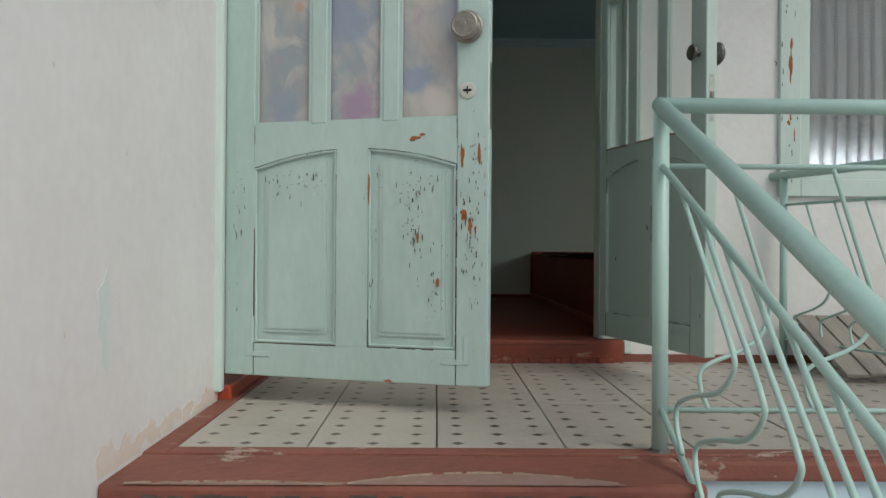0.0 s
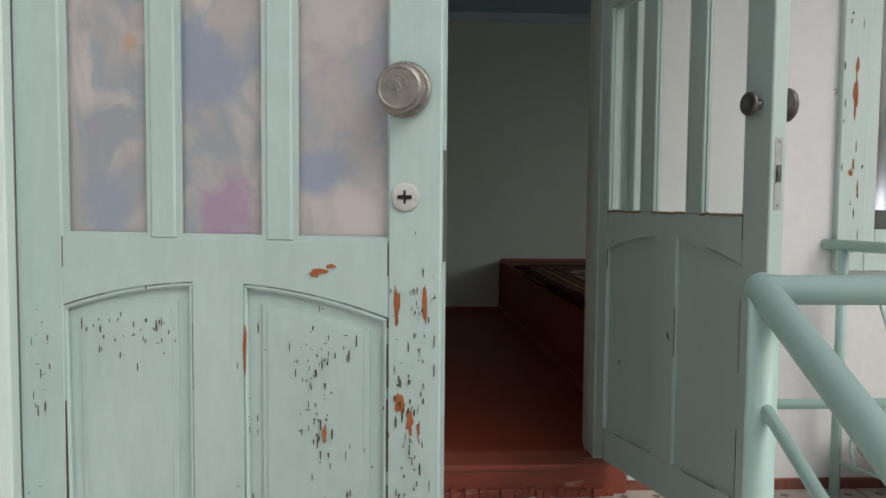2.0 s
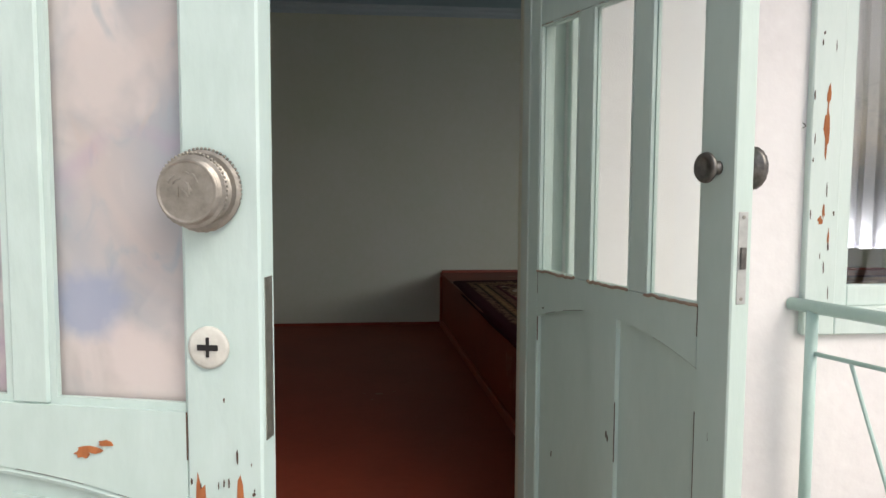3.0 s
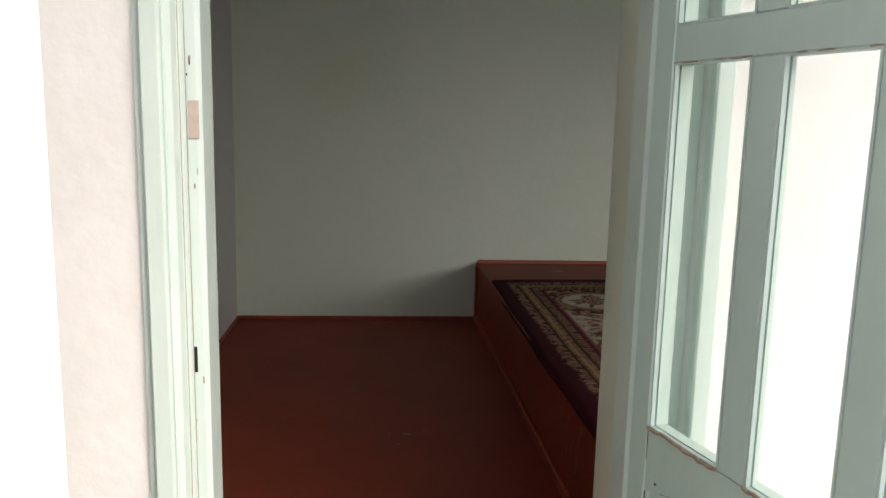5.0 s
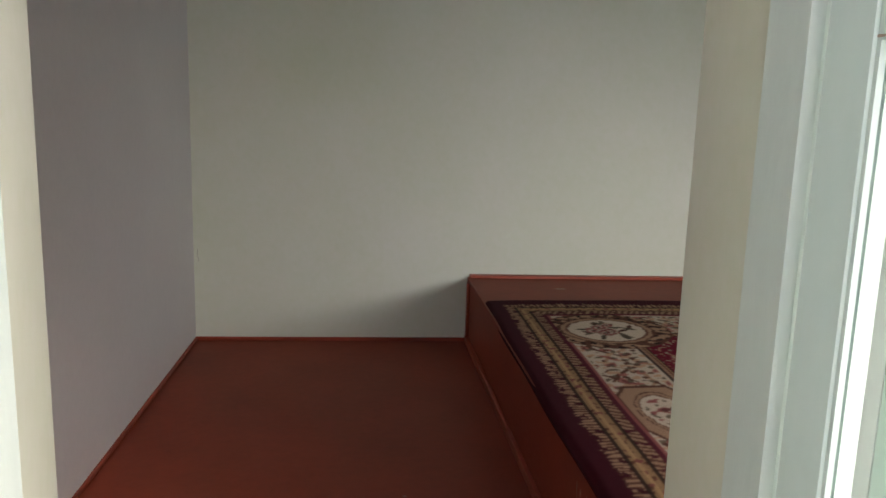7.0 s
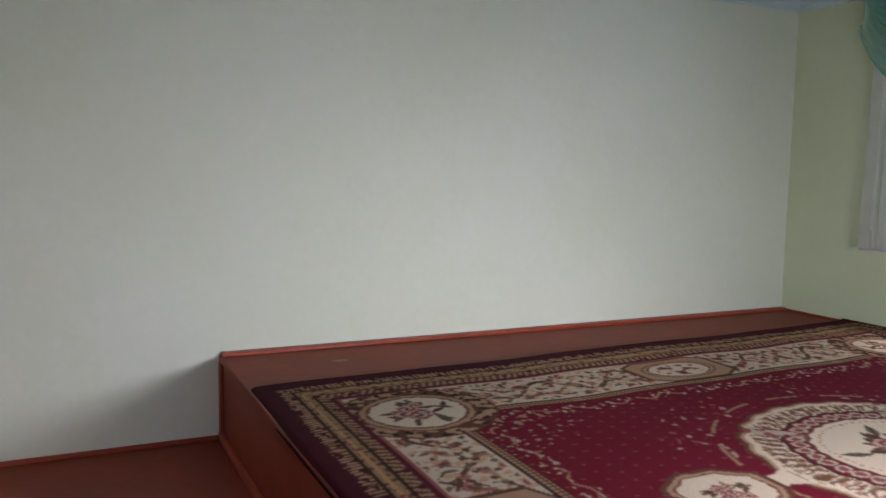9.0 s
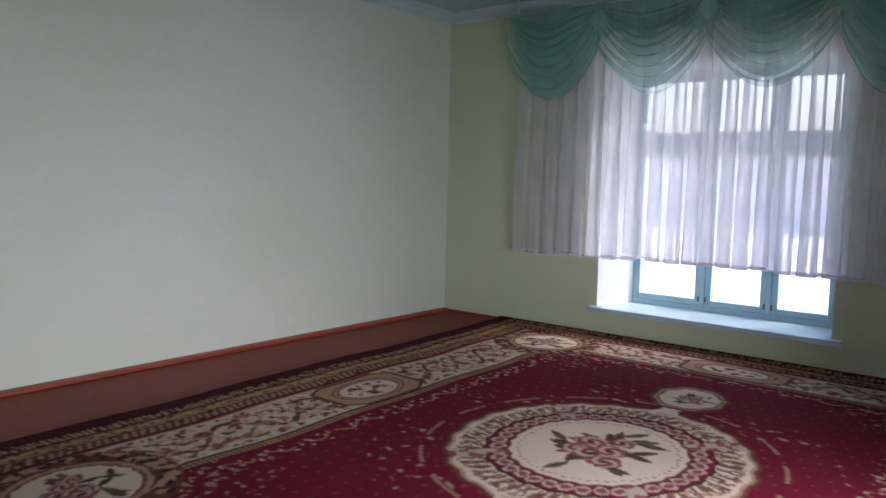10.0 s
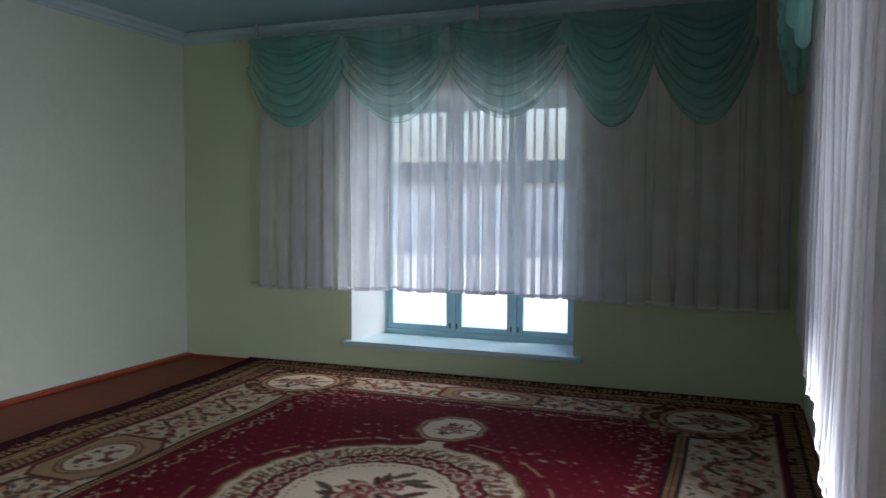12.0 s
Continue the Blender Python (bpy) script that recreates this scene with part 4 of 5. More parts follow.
world_part("mullion", bx((x0 + x1) / 2 - 0.02, 0.02, z0 + 0.045, (x0 + x1) / 2 + 0.02, 0.09, z1 - 0.04, 0.003), M_FRAME, win_1)
for a, b in sashes:
    bm = bmesh.new()
    for q in [(a, 0.03, z0 + 0.045, a + 0.05, 0.07, z1 - 0.04), (b - 0.05, 0.03, z0 + 0.045, b, 0.07, z1 - 0.04), (a + 0.05, 0.03, z0 + 0.045, b - 0.05, 0.07, z0 + 0.105), (a + 0.05, 0.03, z1 - 0.09, b - 0.05, 0.07, z1 - 0.04)]:
        box(bm, *q, 0.003)
    sa = world_part("sash", bm, M_FRAME, win_1)
    world_part("pane", bx(a + 0.046, 0.048, z0 + 0.10, b - 0.046, 0.052, z1 - 0.086), M_GLASS, win_1)
fl = flakes(win_1, "bare_wood_spots", [(x0 + 0.012, 1.33, 0.018, 0.17), (x0 + 0.014, 1.43, 0.012, 0.06), (x0 + 0.012, 1.10, 0.010, 0.04), (x0 + 0.003, 1.075, 0.014, 0.03), (x0 + 0.03, 1.03, 0.007, 0.05)], M_CHIP, y=0.0052, seed=9)
fl.matrix_parent_inverse = win_1.matrix_basis.inverted()
fl = flakes(win_1, "paint_cracks", [(x0 + random.uniform(-0.03, 0.055), random.uniform(0.8, 1.6), random.uniform(0.002, 0.005), random.uniform(0.008, 0.04)) for _ in range(14)], M_CHIPDARK, y=0.0053, seed=10)
fl.matrix_parent_inverse = win_1.matrix_basis.inverted()
nail = part("bent_nail", tube(spline([(1.515, 0.035, 1.335), (1.505, 0.0, 1.338), (1.49, -0.012, 1.345)], 4), 0.0018, 6), M_DARKMETAL)
tagged(nail, "thin dark bent nail in the outer wall", "nail")

win_2 = empty("window_2", 5.0, 2.24, W2[2], label="light blue three-part wooden window in a deep white reveal", category="window", kind="structure")
y0, y1, z0, z1 = W2
for pts in ([(X_WIN, y1), (4.985, y1), (4.985, y1 - 0.085)], [(X_WIN, y0), (4.985, y0), (4.985, y0 + 0.055)]):
    world_part("reveal", extrude_profile(bmesh.new(), pts, lambda p: (p[0], p[1], z0), lambda p: (p[0], p[1], z1)), M_REVEAL, win_2)
world_part("window_sill", bx(X_WIN - 0.05, y0 - 0.055, z0 - 0.028, 4.985, y1 + 0.035, z0 + 0.004, 0.006, 2), M_SILL, win_2)
fy0, fy1 = y0 + 0.05, y1 - 0.08
world_part("frame_stile", bx(4.985, y0, z0, 5.05, fy0 + 0.012, z1, 0.003), M_BLUEFRAME, win_2)
world_part("frame_stile", bx(4.985, fy1 - 0.012, z0, 5.05, y1, z1, 0.003), M_BLUEFRAME, win_2)
world_part("frame_foot", bx(4.985, fy0 + 0.012, z0, 5.05, fy1 - 0.012, z0 + 0.035, 0.003), M_BLUEFRAME, win_2)
world_part("frame_head", bx(4.985, fy0 + 0.012, z1 - 0.03, 5.05, fy1 - 0.012, z1, 0.003), M_BLUEFRAME, win_2)
world_part("transom", bx(4.985, fy0 + 0.012, 1.615, 5.05, fy1 - 0.012, 1.68, 0.003), M_BLUEFRAME, win_2)
cuts = [fy0 + 0.012, 1.988, 2.374, fy1 - 0.012]
for k, (a, b) in enumerate(zip(cuts, cuts[1:])):
    if k:
        world_part("mullion", bx(4.982, a - 0.014, z0 + 0.035, 5.052, a + 0.014, z1 - 0.03, 0.003), M_BLUEFRAME, win_2)
    a2, b2 = a + (0.014 if k else 0), b - (0.014 if k < 2 else 0)
    for zb, zt in ((z0 + 0.035, 1.615), (1.68, z1 - 0.03)):
        bm = bmesh.new()
        t = 0.036
        for q in [(4.995, a2, zb, 5.035, a2 + t, zt), (4.995, b2 - t, zb, 5.035, b2, zt), (4.995, a2 + t, zb, 5.035, b2 - t, zb + t), (4.995, a2 + t, zt - t, 5.035, b2 - t, zt)]:
            box(bm, *q, 0.003)
        world_part("casement", bm, M_BLUEFRAME, win_2)
        world_part("pane", bx(5.012, a2 + t - 0.004, zb + t - 0.004, 5.016, b2 - t + 0.004, zt - t + 0.004), M_GLASS, win_2)
for yy in (2.352, 2.396, 1.966, 2.01):
    world_part("hinge_pin", lathe([(0, 0.006), (0.03, 0.006)], 8, "z", (4.985, yy, 0.70)), M_DARKMETAL, win_2)

# ---- curtains ----
def curtain(name, a0, a1, base, ztop, hem, amp, pitch, out, seed, label, mat, hem_mat):
    """A pleated sheer: base(a) is its line on plan, out the direction of its pleats; hem(a) its lower edge."""
    random.seed(seed)
    c = empty(name, *base((a0 + a1) / 2), 0, label=label, category="curtain")
    n = int(abs(a1 - a0) / 0.0085)
    ph, phases, amps = 0.0, [], []
    for i in range(n + 1):
        a = a0 + (a1 - a0) * i / n
        ph += 2 * math.pi * abs(a1 - a0) / n / (pitch * (1 + 0.45 * noise.noise((a * 2.1, seed, 0))))
        phases.append(ph)
        amps.append(amp * (0.75 + 0.8 * abs(noise.noise((a * 3.7, seed, 5)))))
    m = 22
    bm = bmesh.new()
    grid = []
    for i in range(n + 1):
        a = a0 + (a1 - a0) * i / n
        bxy = base(a)
        col = []
        for j in range(m + 1):
            v = j / m
            z = ztop + (hem(a) - ztop) * v + (0.012 * noise.noise((a * 6, v * 2, seed)) if j == m else 0)
            w = amps[i] * (0.45 + 0.75 * v) * (math.sin(phases[i] + 0.35 * noise.noise((a, v * 3, seed))) + 0.28 * math.sin(2.3 * phases[i] + 1.1))
            w += 0.012 * noise.noise((a * 1.4, v * 2.0, seed + 3))
            sl = 0.30 * pitch * math.sin(2 * phases[i] + 0.6) * (0.5 + 0.5 * v)
            col.append(bm.verts.new((bxy[0] + out[0] * w + abs(out[1]) * sl, bxy[1] + out[1] * w + abs(out[0]) * sl, z)))
        grid.append(col)
    for p, q in zip(grid, grid[1:]):
        for j in range(m):
            bm.faces.new((p[j], p[j + 1], q[j + 1], q[j]))
    edge = [(v[-1].co.copy()) for v in grid]
    ob = world_part("voile", bm, mat, c, smooth=True)
    bm = bmesh.new()
    prev = None
    for p in edge:
        s = Vector((out[0], out[1], 0)) * 0.0015
        cur = [bm.verts.new(p - s + Vector((0, 0, 0.016))), bm.verts.new(p + s + Vector((0, 0, 0.016))), bm.verts.new(p + s - Vector((0, 0, 0.004))), bm.verts.new(p - s - Vector((0, 0, 0.004)))]
        if prev:
            for k in range(4):
                bm.faces.new((prev[k], prev[(k + 1) % 4], cur[(k + 1) % 4], cur[k]))
        prev = cur
    world_part("hem", bm, hem_mat, c, smooth=True)
    return c


def swag(bm, base, a0, a1, ztop, drop, out, seed, edge=0.36):
    """One draped swag of tulle between a0 and a1: U-shaped folds that deepen towards the middle."""
    nu, nv = 44, 84
    rows = []
    rnd = random.Random(seed)
    skew = rnd.uniform(-0.06, 0.06)
    folds = rnd.uniform(7.5, 9.5)
    for j in range(nv + 1):
        v = j / nv
        row = []
        for i in range(nu + 1):
            u = i / nu
            us = u + skew * math.sin(math.pi * u)
            sh = edge + (1 - edge) * math.sin(math.pi * min(max(us, 0), 1)) ** 0.75
            pinch = 1 - 0.20 * math.sin(math.pi * min(1.0, v * 1.15)) + 0.02 * v
            a = (a0 + a1) / 2 + (a1 - a0) * (u - 0.5) * pinch * 1.04
            z = ztop - drop * v * sh - 0.06 * math.sin(math.pi * u) ** 2 * min(1, v * 8) * (1 - v)
            f = math.sin(2 * math.pi * folds * v ** 0.85 + 0.8 * math.sin(3 * u + seed)) * 0.022 * (0.25 + math.sin(math.pi * u)) * min(1, v * 6)
            z -= 0.045 * math.cos(2 * math.pi * folds * v ** 0.85 + 0.8 * math.sin(3 * u + seed) + 0.5) * math.sin(math.pi * u) ** 0.6 * min(1, v * 6) * (1 if v < 0.97 else 0.3)
            w = 0.03 + 0.055 * math.sin(math.pi * v) * math.sin(math.pi * u) + f + 0.006 * noise.noise((a * 9, v * 5, seed))
            b = base(a)
            row.append(bm.verts.new((b[0] + out[0] * w, b[1] + out[1] * w, z)))
        rows.append(row)
    for p, q in zip(rows, rows[1:]):
        for i in range(nu):
            bm.faces.new((p[i], p[i + 1], q[i + 1], q[i]))
    return rows[-1]


def valance(name, base, cuts, ztop, drops, out, label, thin=()):
    v = empty(name, *base((cuts[0] + cuts[-1]) / 2), ztop, label=label, category="valance")
    for k, (a, b, d) in enumerate(zip(cuts, cuts[1:], drops)):
        bm = bmesh.new()
        last = swag(bm, base, a, b, ztop, d, out, 11 + 7 * k)
        pts = [q.co.copy() for q in last]
        world_part("swag", bm, M_TULLE_THIN if k in thin else M_TULLE, v, smooth=True)
        world_part("swag_edge", tube(pts, 0.0028, 5), M_TULLE, v, smooth=True)
    bm = bmesh.new()
    n = 180
    pr = None
    for i in range(n + 1):
        a = cuts[0] + (cuts[-1] - cuts[0]) * i / n
        b = base(a)
        w = 0.02 + 0.010 * math.sin(i * 1.1) + 0.006 * math.sin(i * 2.7)
        cur = (bm.verts.new((b[0] + out[0] * w, b[1] + out[1] * w, ztop + 0.012)), bm.verts.new((b[0] + out[0] * (w + 0.004), b[1] + out[1] * (w + 0.004), ztop - 0.17 - 0.02 * math.sin(i * 0.35))))
        if pr:
            bm.faces.new((pr[0], pr[1], cur[1], cur[0]))
        pr = cur
    world_part("heading", bm, M_TULLE, v, smooth=True)
    return v


Z_TRACK = 2.425
base_2 = lambda a: (4.585, a)
tagged(part("curtain_track", bx(4.565, 0.50, Z_TRACK, 4.605, 3.66, Z_TRACK + 0.022, 0.003), M_RAILTRACK), "thin grey-white curtain track below the ceiling", "curtain track")
track_hooks = bpy.data.objects["curtain_track"]
for yy in (0.7, 2.1, 3.5):
    part("bracket", bx(4.578, yy - 0.012, Z_TRACK + 0.022, 4.592, yy + 0.012, Z_CEIL, 0.002), M_RAILTRACK, track_hooks)
curtain("sheer_curtain", 3.44, 0.53, base_2, Z_TRACK, lambda a: 0.958 - 0.012 * math.sin(2.2 * a), 0.034, 0.110, (-1, 0), 4, "white sheer pleated curtain hanging over the end window", M_SHEER, M_HEM)
valance("tulle_valance", lambda a: (4.56, a), [3.52, 2.90, 2.25, 1.60, 1.17, 0.70], Z_TRACK - 0.002, [0.52, 0.50, 0.50, 0.56, 0.56], (-1, 0), "mint-green tulle valance draped in five swags", thin=(1, 2))

base_1 = lambda a: (a, 0.475 + 0.043 * (4.5 - a))
track_1 = part("curtain_track", tube([(1.15, base_1(1.15)[1], Z_TRACK + 0.01), (4.5, base_1(4.5)[1], Z_TRACK + 0.01)], 0.011, 8), M_RAILTRACK)
tagged(track_1, "thin curtain track over the window by the door", "curtain track")
for xx in (1.4, 2.8, 4.2):
    part("bracket", bx(xx - 0.01, base_1(xx)[1] - 0.008, Z_TRACK + 0.015, xx + 0.01, base_1(xx)[1] + 0.008, Z_CEIL, 0.002), M_RAILTRACK, track_1)
curtain("sheer_curtain", 4.45, 1.2, base_1, Z_TRACK, lambda a: 0.952, 0.017, 0.075, (0, 1), 9, "white sheer pleated curtain over the window by the door", M_VOILE, M_HEM)
valance("tulle_valance", lambda a: (a, base_1(a)[1] + 0.02), [4.42, 3.85, 3.25, 2.60, 1.95, 1.3], Z_TRACK, [0.50, 0.50, 0.52, 0.52, 0.50], (0, 1), "mint-green tulle valance over the window by the door")

# ---- the patterned rug ----
def rug_colours(U, V, W, H):
    """Woven pattern, in metres from the rug's corner: striped border, cream scroll band, crimson field with medallions."""
    def nz(x, y, s, seed):
        r = np.random.RandomState(seed)
        out = np.zeros_like(x)
        for k in range(5):
            a = r.uniform(0, 2 * np.pi)
            f = s * r.uniform(0.7, 1.5)
            out += np.sin(f * (x * np.cos(a) + y * np.sin(a)) + r.uniform(0, 6) + 1.4 * np.sin(f * 0.6 * (y * np.cos(a) - x * np.sin(a)) + r.uniform(0, 6)))
        return out / 3.2
    cx, cy = W / 2, H / 2
    a, b = np.abs(U - cx), np.abs(V - cy)
    X, Y = U - cx, V - cy
    eu, ev = cx - a, cy - b
    ev = ev * 0.85
    e = np.minimum(eu, ev)
    s = np.where(eu < ev, V, U)           # runs along the border
    maroon, crimson, cream = np.array([0.060, 0.008, 0.014]), np.array([0.150, 0.008, 0.020]), np.array([0.64, 0.51, 0.385])
    tan, brown, dark, rose, green, gold = np.array([0.40, 0.235, 0.145]), np.array([0.125, 0.048, 0.030]), np.array([0.035, 0.018, 0.014]), np.array([0.33, 0.095, 0.085]), np.array([0.16, 0.115, 0.075]), np.array([0.42, 0.245, 0.12])
    C = np.empty(U.shape + (3,))
    C[:] = maroon
    def lay(mask, colour):
        C[mask] = colour
    saw = 0.018 * np.abs(((s / 0.024) % 1) * 2 - 1) + 0.008 * nz(s, e * 0, 60, 3)
    lay(e > 0.085 + saw, tan)
    lay((e > 0.085 + saw) & (e < 0.14) & ((((s + 0.008 * nz(s, e, 30, 4)) / 0.024) % 1) < 0.45), brown)
    lay((e > 0.085 + saw) & (e < 0.14) & (nz(U, V, 100, 19) > 0.45), maroon)
    lay((e > 0.140) & (e < 0.152), dark)
    lay((e > 0.152) & (e < 0.205), gold * 0.75 + brown * 0.1)
    lay((e > 0.152) & (e < 0.205) & (nz(s, e, 130, 5) > 0.45), brown)
    lay(np.abs(e - 0.178) < 0.006, gold * 1.1)
    lay((e > 0.160) & (e < 0.197) & (nz(U, V, 90, 6) > 0.6), rose * 0.7)
    lay((e > 0.205) & (e < 0.216), dark)
    lay((e > 0.216) & (e < 0.262), tan * 0.9)
    lay((e > 0.216) & (e < 0.262) & ((((s + 0.5 * e + 0.006 * nz(s, e, 40, 17)) / 0.034) % 1) < 0.5), brown)
    lay((e > 0.216) & (e < 0.262) & (nz(U, V, 80, 18) > 0.7), maroon * 1.4)
    lay((e > 0.262) & (e < 0.285), maroon * 1.6)
    lay((e > 0.285) & (e < 0.296), rose * 0.9)
    band = (e > 0.296) & (e < 0.575)
    lay(band, cream * 0.9)
    eb = (e - 0.435) / 0.14
    wv = 0.55 * np.sin(s * 2 * np.pi / 0.42)
    lay(band & (np.abs(eb - wv) < 0.10), brown)
    lay(band & (np.abs(eb + wv * 0.9 - 0.1 * np.sin(s * 40)) < 0.07), tan)
    n1, n2 = nz(U, V, 48, 7), nz(U, V, 70, 8)
    lay(band & (n1 > 0.42) & (np.abs(eb) < 0.88), rose * 0.9 + tan * 0.25)
    lay(band & (n1 > 0.80) & (np.abs(eb) < 0.8), rose * 0.5)
    lay(band & (n2 > 0.55) & (np.abs(eb) < 0.9), green)
    lay(band & (nz(U, V, 95, 9) > 0.62) & (np.abs(eb) < 0.9), brown)
    lay(band & (n2 < -0.55), tan * 1.3)
    for lo, hi, c in ((0.575, 0.584, dark), (0.584, 0.600, tan), (0.600, 0.606, brown), (0.606, 0.618, gold), (0.618, 0.626, dark)):
        lay((e > lo) & (e < hi), c)
    lay((e > 0.584) & (e < 0.618) & (((s / 0.022) % 1) < 0.3), brown)
    # field, its corners cut by the corner ovals
    field = e > 0.626
    co = np.hypot((eu - 0.52) / 0.27, (ev - 0.52) / 0.22)
    lay(field, crimson)
    gx, gy = (U / 0.075) % 1 - 0.5, (V / 0.065 + 0.5 * (np.floor(U / 0.075) % 2)) % 1 - 0.5
    lay(field & (np.abs(gx) * 0.8 + np.abs(gy) < 0.11), rose * 0.62)
    ef = e - 0.626
    lay(field & (np.abs(ef - 0.06 - 0.018 * np.sin(s * 2 * np.pi / 0.16)) < 0.006) & (nz(U, V, 75, 15) > -0.1), tan * 0.75 + rose * 0.2)
    lay(field & (np.abs(ef - 0.06) < 0.04) & (nz(U, V, 110, 12) > 0.72), cream * 0.75)
    near = np.hypot((eu - 0.66) / 0.42, (ev - 0.66) / 0.34)
    lay(field & (near < 1.0) & (nz(U, V, 120, 71) > 0.68 + 0.35 * near), cream * 0.5)
    lay(field & (near < 1.0) & (nz(U, V, 80, 72) > 0.75 + 0.2 * near), tan * 0.8)
    # sprays of flowers round the medallion
    R = np.hypot(X / 0.60, Y / 0.55)
    sp = nz(U, V, 85, 14)
    spray = field & (R > 1.0) & (R < 1.45) & (np.abs(np.sin(2 * np.arctan2(Y / 0.55, X / 0.60))) > 0.45)
    lay(spray & (sp > 0.66) & (nz(U, V, 14, 21) > 0.0), rose * 0.9)
    lay(spray & (sp > 0.9) & (nz(U, V, 14, 21) > 0.0), cream * 0.55)
    lay(field & (np.abs(R - 1.12) < 0.012) & (np.sin(14 * np.arctan2(Y, X)) > -0.3), tan * 0.8)
    def bouquet(px, py, cx0, cy0, size, count, seed, inside):
        r = np.random.RandomState(seed)
        for k in range(count * 3):
            an, rr = r.uniform(0, 2 * np.pi), size * r.uniform(0.45, 1.0)
            lx, ly, la = cx0 + np.cos(an) * rr, cy0 + np.sin(an) * rr * 0.85, an + r.uniform(-0.7, 0.7)
            u1, v1 = (px - lx) * np.cos(la) + (py - ly) * np.sin(la), (py - ly) * np.cos(la) - (px - lx) * np.sin(la)
            m = (np.abs(u1) < size * 0.26) & (np.abs(v1) < size * 0.085 * (1 - (u1 / (size * 0.26)) ** 2))
            lay(inside & m, (green, brown, green * 0.7)[k % 3])
            lay(inside & m & (np.abs(v1) < size * 0.012), dark)
        for k in range(count):
            an, rr = 2 * np.pi * k / count + r.uniform(-0.4, 0.4), size * r.uniform(0.2, 0.62) * (k > 0)
            fx, fy, fr = cx0 + np.cos(an) * rr, cy0 + np.sin(an) * rr * 0.8, size * r.uniform(0.2, 0.3)
            dd = np.hypot(px - fx, py - fy) / fr
            aa = np.arctan2(py - fy, px - fx)
            pet = dd * (1 + 0.10 * np.cos(5 * aa + k))
            lay(inside & (pet < 1.0), rose * 0.55)
            lay(inside & (pet < 0.92), rose * r.uniform(0.9, 1.3))
            lay(inside & (pet < 0.92) & (np.sin(dd * 9 + aa * 2 + k) > 0.3), cream * 0.72)
            lay(inside & (pet < 0.8) & (np.sin(dd * 9 + aa * 2 + k) < -0.75), rose * 0.4)
            lay(inside & (pet < 0.2), dark)
    # corner ovals and side cartouches
    def oval(d, th, pu, pv, seed):
        d = d + 0.02 * nz(pu, pv, 90, seed + 5)
        lay(d < 1.0, brown)
        lay(d < 0.95, tan)
        lay(d < 0.86, brown * 1.3)
        lay(d < 0.80, cream)
        fl = nz(pu, pv, 62, seed)
        fl2 = nz(pu, pv, 95, seed + 1)
        lay((d < 0.62) & (fl > 0.15), rose)
        lay((d < 0.62) & (fl > 0.55), rose * 0.45)
        lay((d < 0.66) & (fl2 > 0.55), green)
        lay((d < 0.5) & (fl2 < -0.7), cream * 0.9)
    lay((co < 1.16) & (e > 0.285), brown)
    lay((co < 1.12) & (e > 0.285) & (nz(U, V, 60, 31) > 0.0), tan)
    oval(co / 0.86, 0, U, V, 41)
    lay(co < 0.66, cream)
    bouquet(eu, ev, 0.52, 0.52, 0.15, 6, 12, co < 0.64)
    lay((co < 1.12) & (co > 0.86) & (e > 0.285) & (nz(U, V, 100, 33) > 0.35), dark)
    for px, py, ax, ay in ((0.0, cy - 0.435 / 0.85, 0.20, 0.125), (cx - 0.435, 0.0, 0.105, 0.20)):
        if ax:
            q = np.maximum(np.abs(a - px) / (ax * 1.32), np.abs(b - py) / (ay * 1.32))
            lay((q < 1.0) & (np.abs(a - px) / (ax * 1.32) + np.abs(b - py) / (ay * 1.32) < 1.65), brown)
            lay((q < 0.92) & (np.abs(a - px) / (ax * 1.32) + np.abs(b - py) / (ay * 1.32) < 1.52), tan)
            oval(np.hypot((a - px) / ax, (b - py) / ay), 0, U, V, 51)
    # large medallion
    th = np.arctan2(Y / 0.52, X / 0.575)
    R = np.hypot(X / 0.575, Y / 0.52) * (1 + 0.012 * np.cos(24 * th))
    lay(R < 1.03, brown)
    lay(R < 1.0, tan)
    lay(R < 0.975, cream)
    lay((R < 0.95) & (R > 0.76) & (nz(U, V, 120, 91) > 0.25), tan)
    lay((R < 0.93) & (R > 0.77) & (np.sin(60 * th + 16 * R + 2 * nz(U, V, 60, 92)) > 0.25 + 4 * np.abs(R - 0.85)), brown * 1.5)
    lay((R < 0.92) & (R > 0.78) & (np.sin(60 * th + 16 * R + 1.9) > 0.8), green)
    lay((R < 0.765) & (R > 0.745), dark)
    lay((R < 0.745) & (R > 0.60), crimson * 1.15)
    lay((R < 0.735) & (R > 0.61) & (np.hypot(((th * 20 / np.pi) % 1) - 0.5, (R - 0.67) / 0.12) < 0.46), cream * 0.75)
    lay((R < 0.715) & (R > 0.63) & (np.hypot(((th * 20 / np.pi) % 1) - 0.5, (R - 0.67) / 0.09) < 0.34), rose * 0.7)
    br = (np.abs(np.abs(np.sin(th)) - 0.74) < 0.055) & (R < 1.0) & (R > 0.57)
    lay(br & (nz(U, V, 70, 60) > -0.4), cream * 0.7)
    lay(br & (nz(U, V, 90, 61) > 0.2), rose * 0.8)
    lay((R < 0.605) & (R > 0.585), brown)
    lay(R < 0.585, cream * 1.05)
    lay((np.abs(R - 0.53) < 0.010) & (np.sin(64 * th) > 0), tan)
    bouquet(X, Y, 0.0, 0.0, 0.235, 8, 5, R < 0.52)
    # two small medallions on the long axis, with their necks
    lay((np.abs(Y) < 0.035 + 0.02 * (np.abs(a - 0.63) / 0.05)) & (a > 0.565) & (a < 0.70), cream)
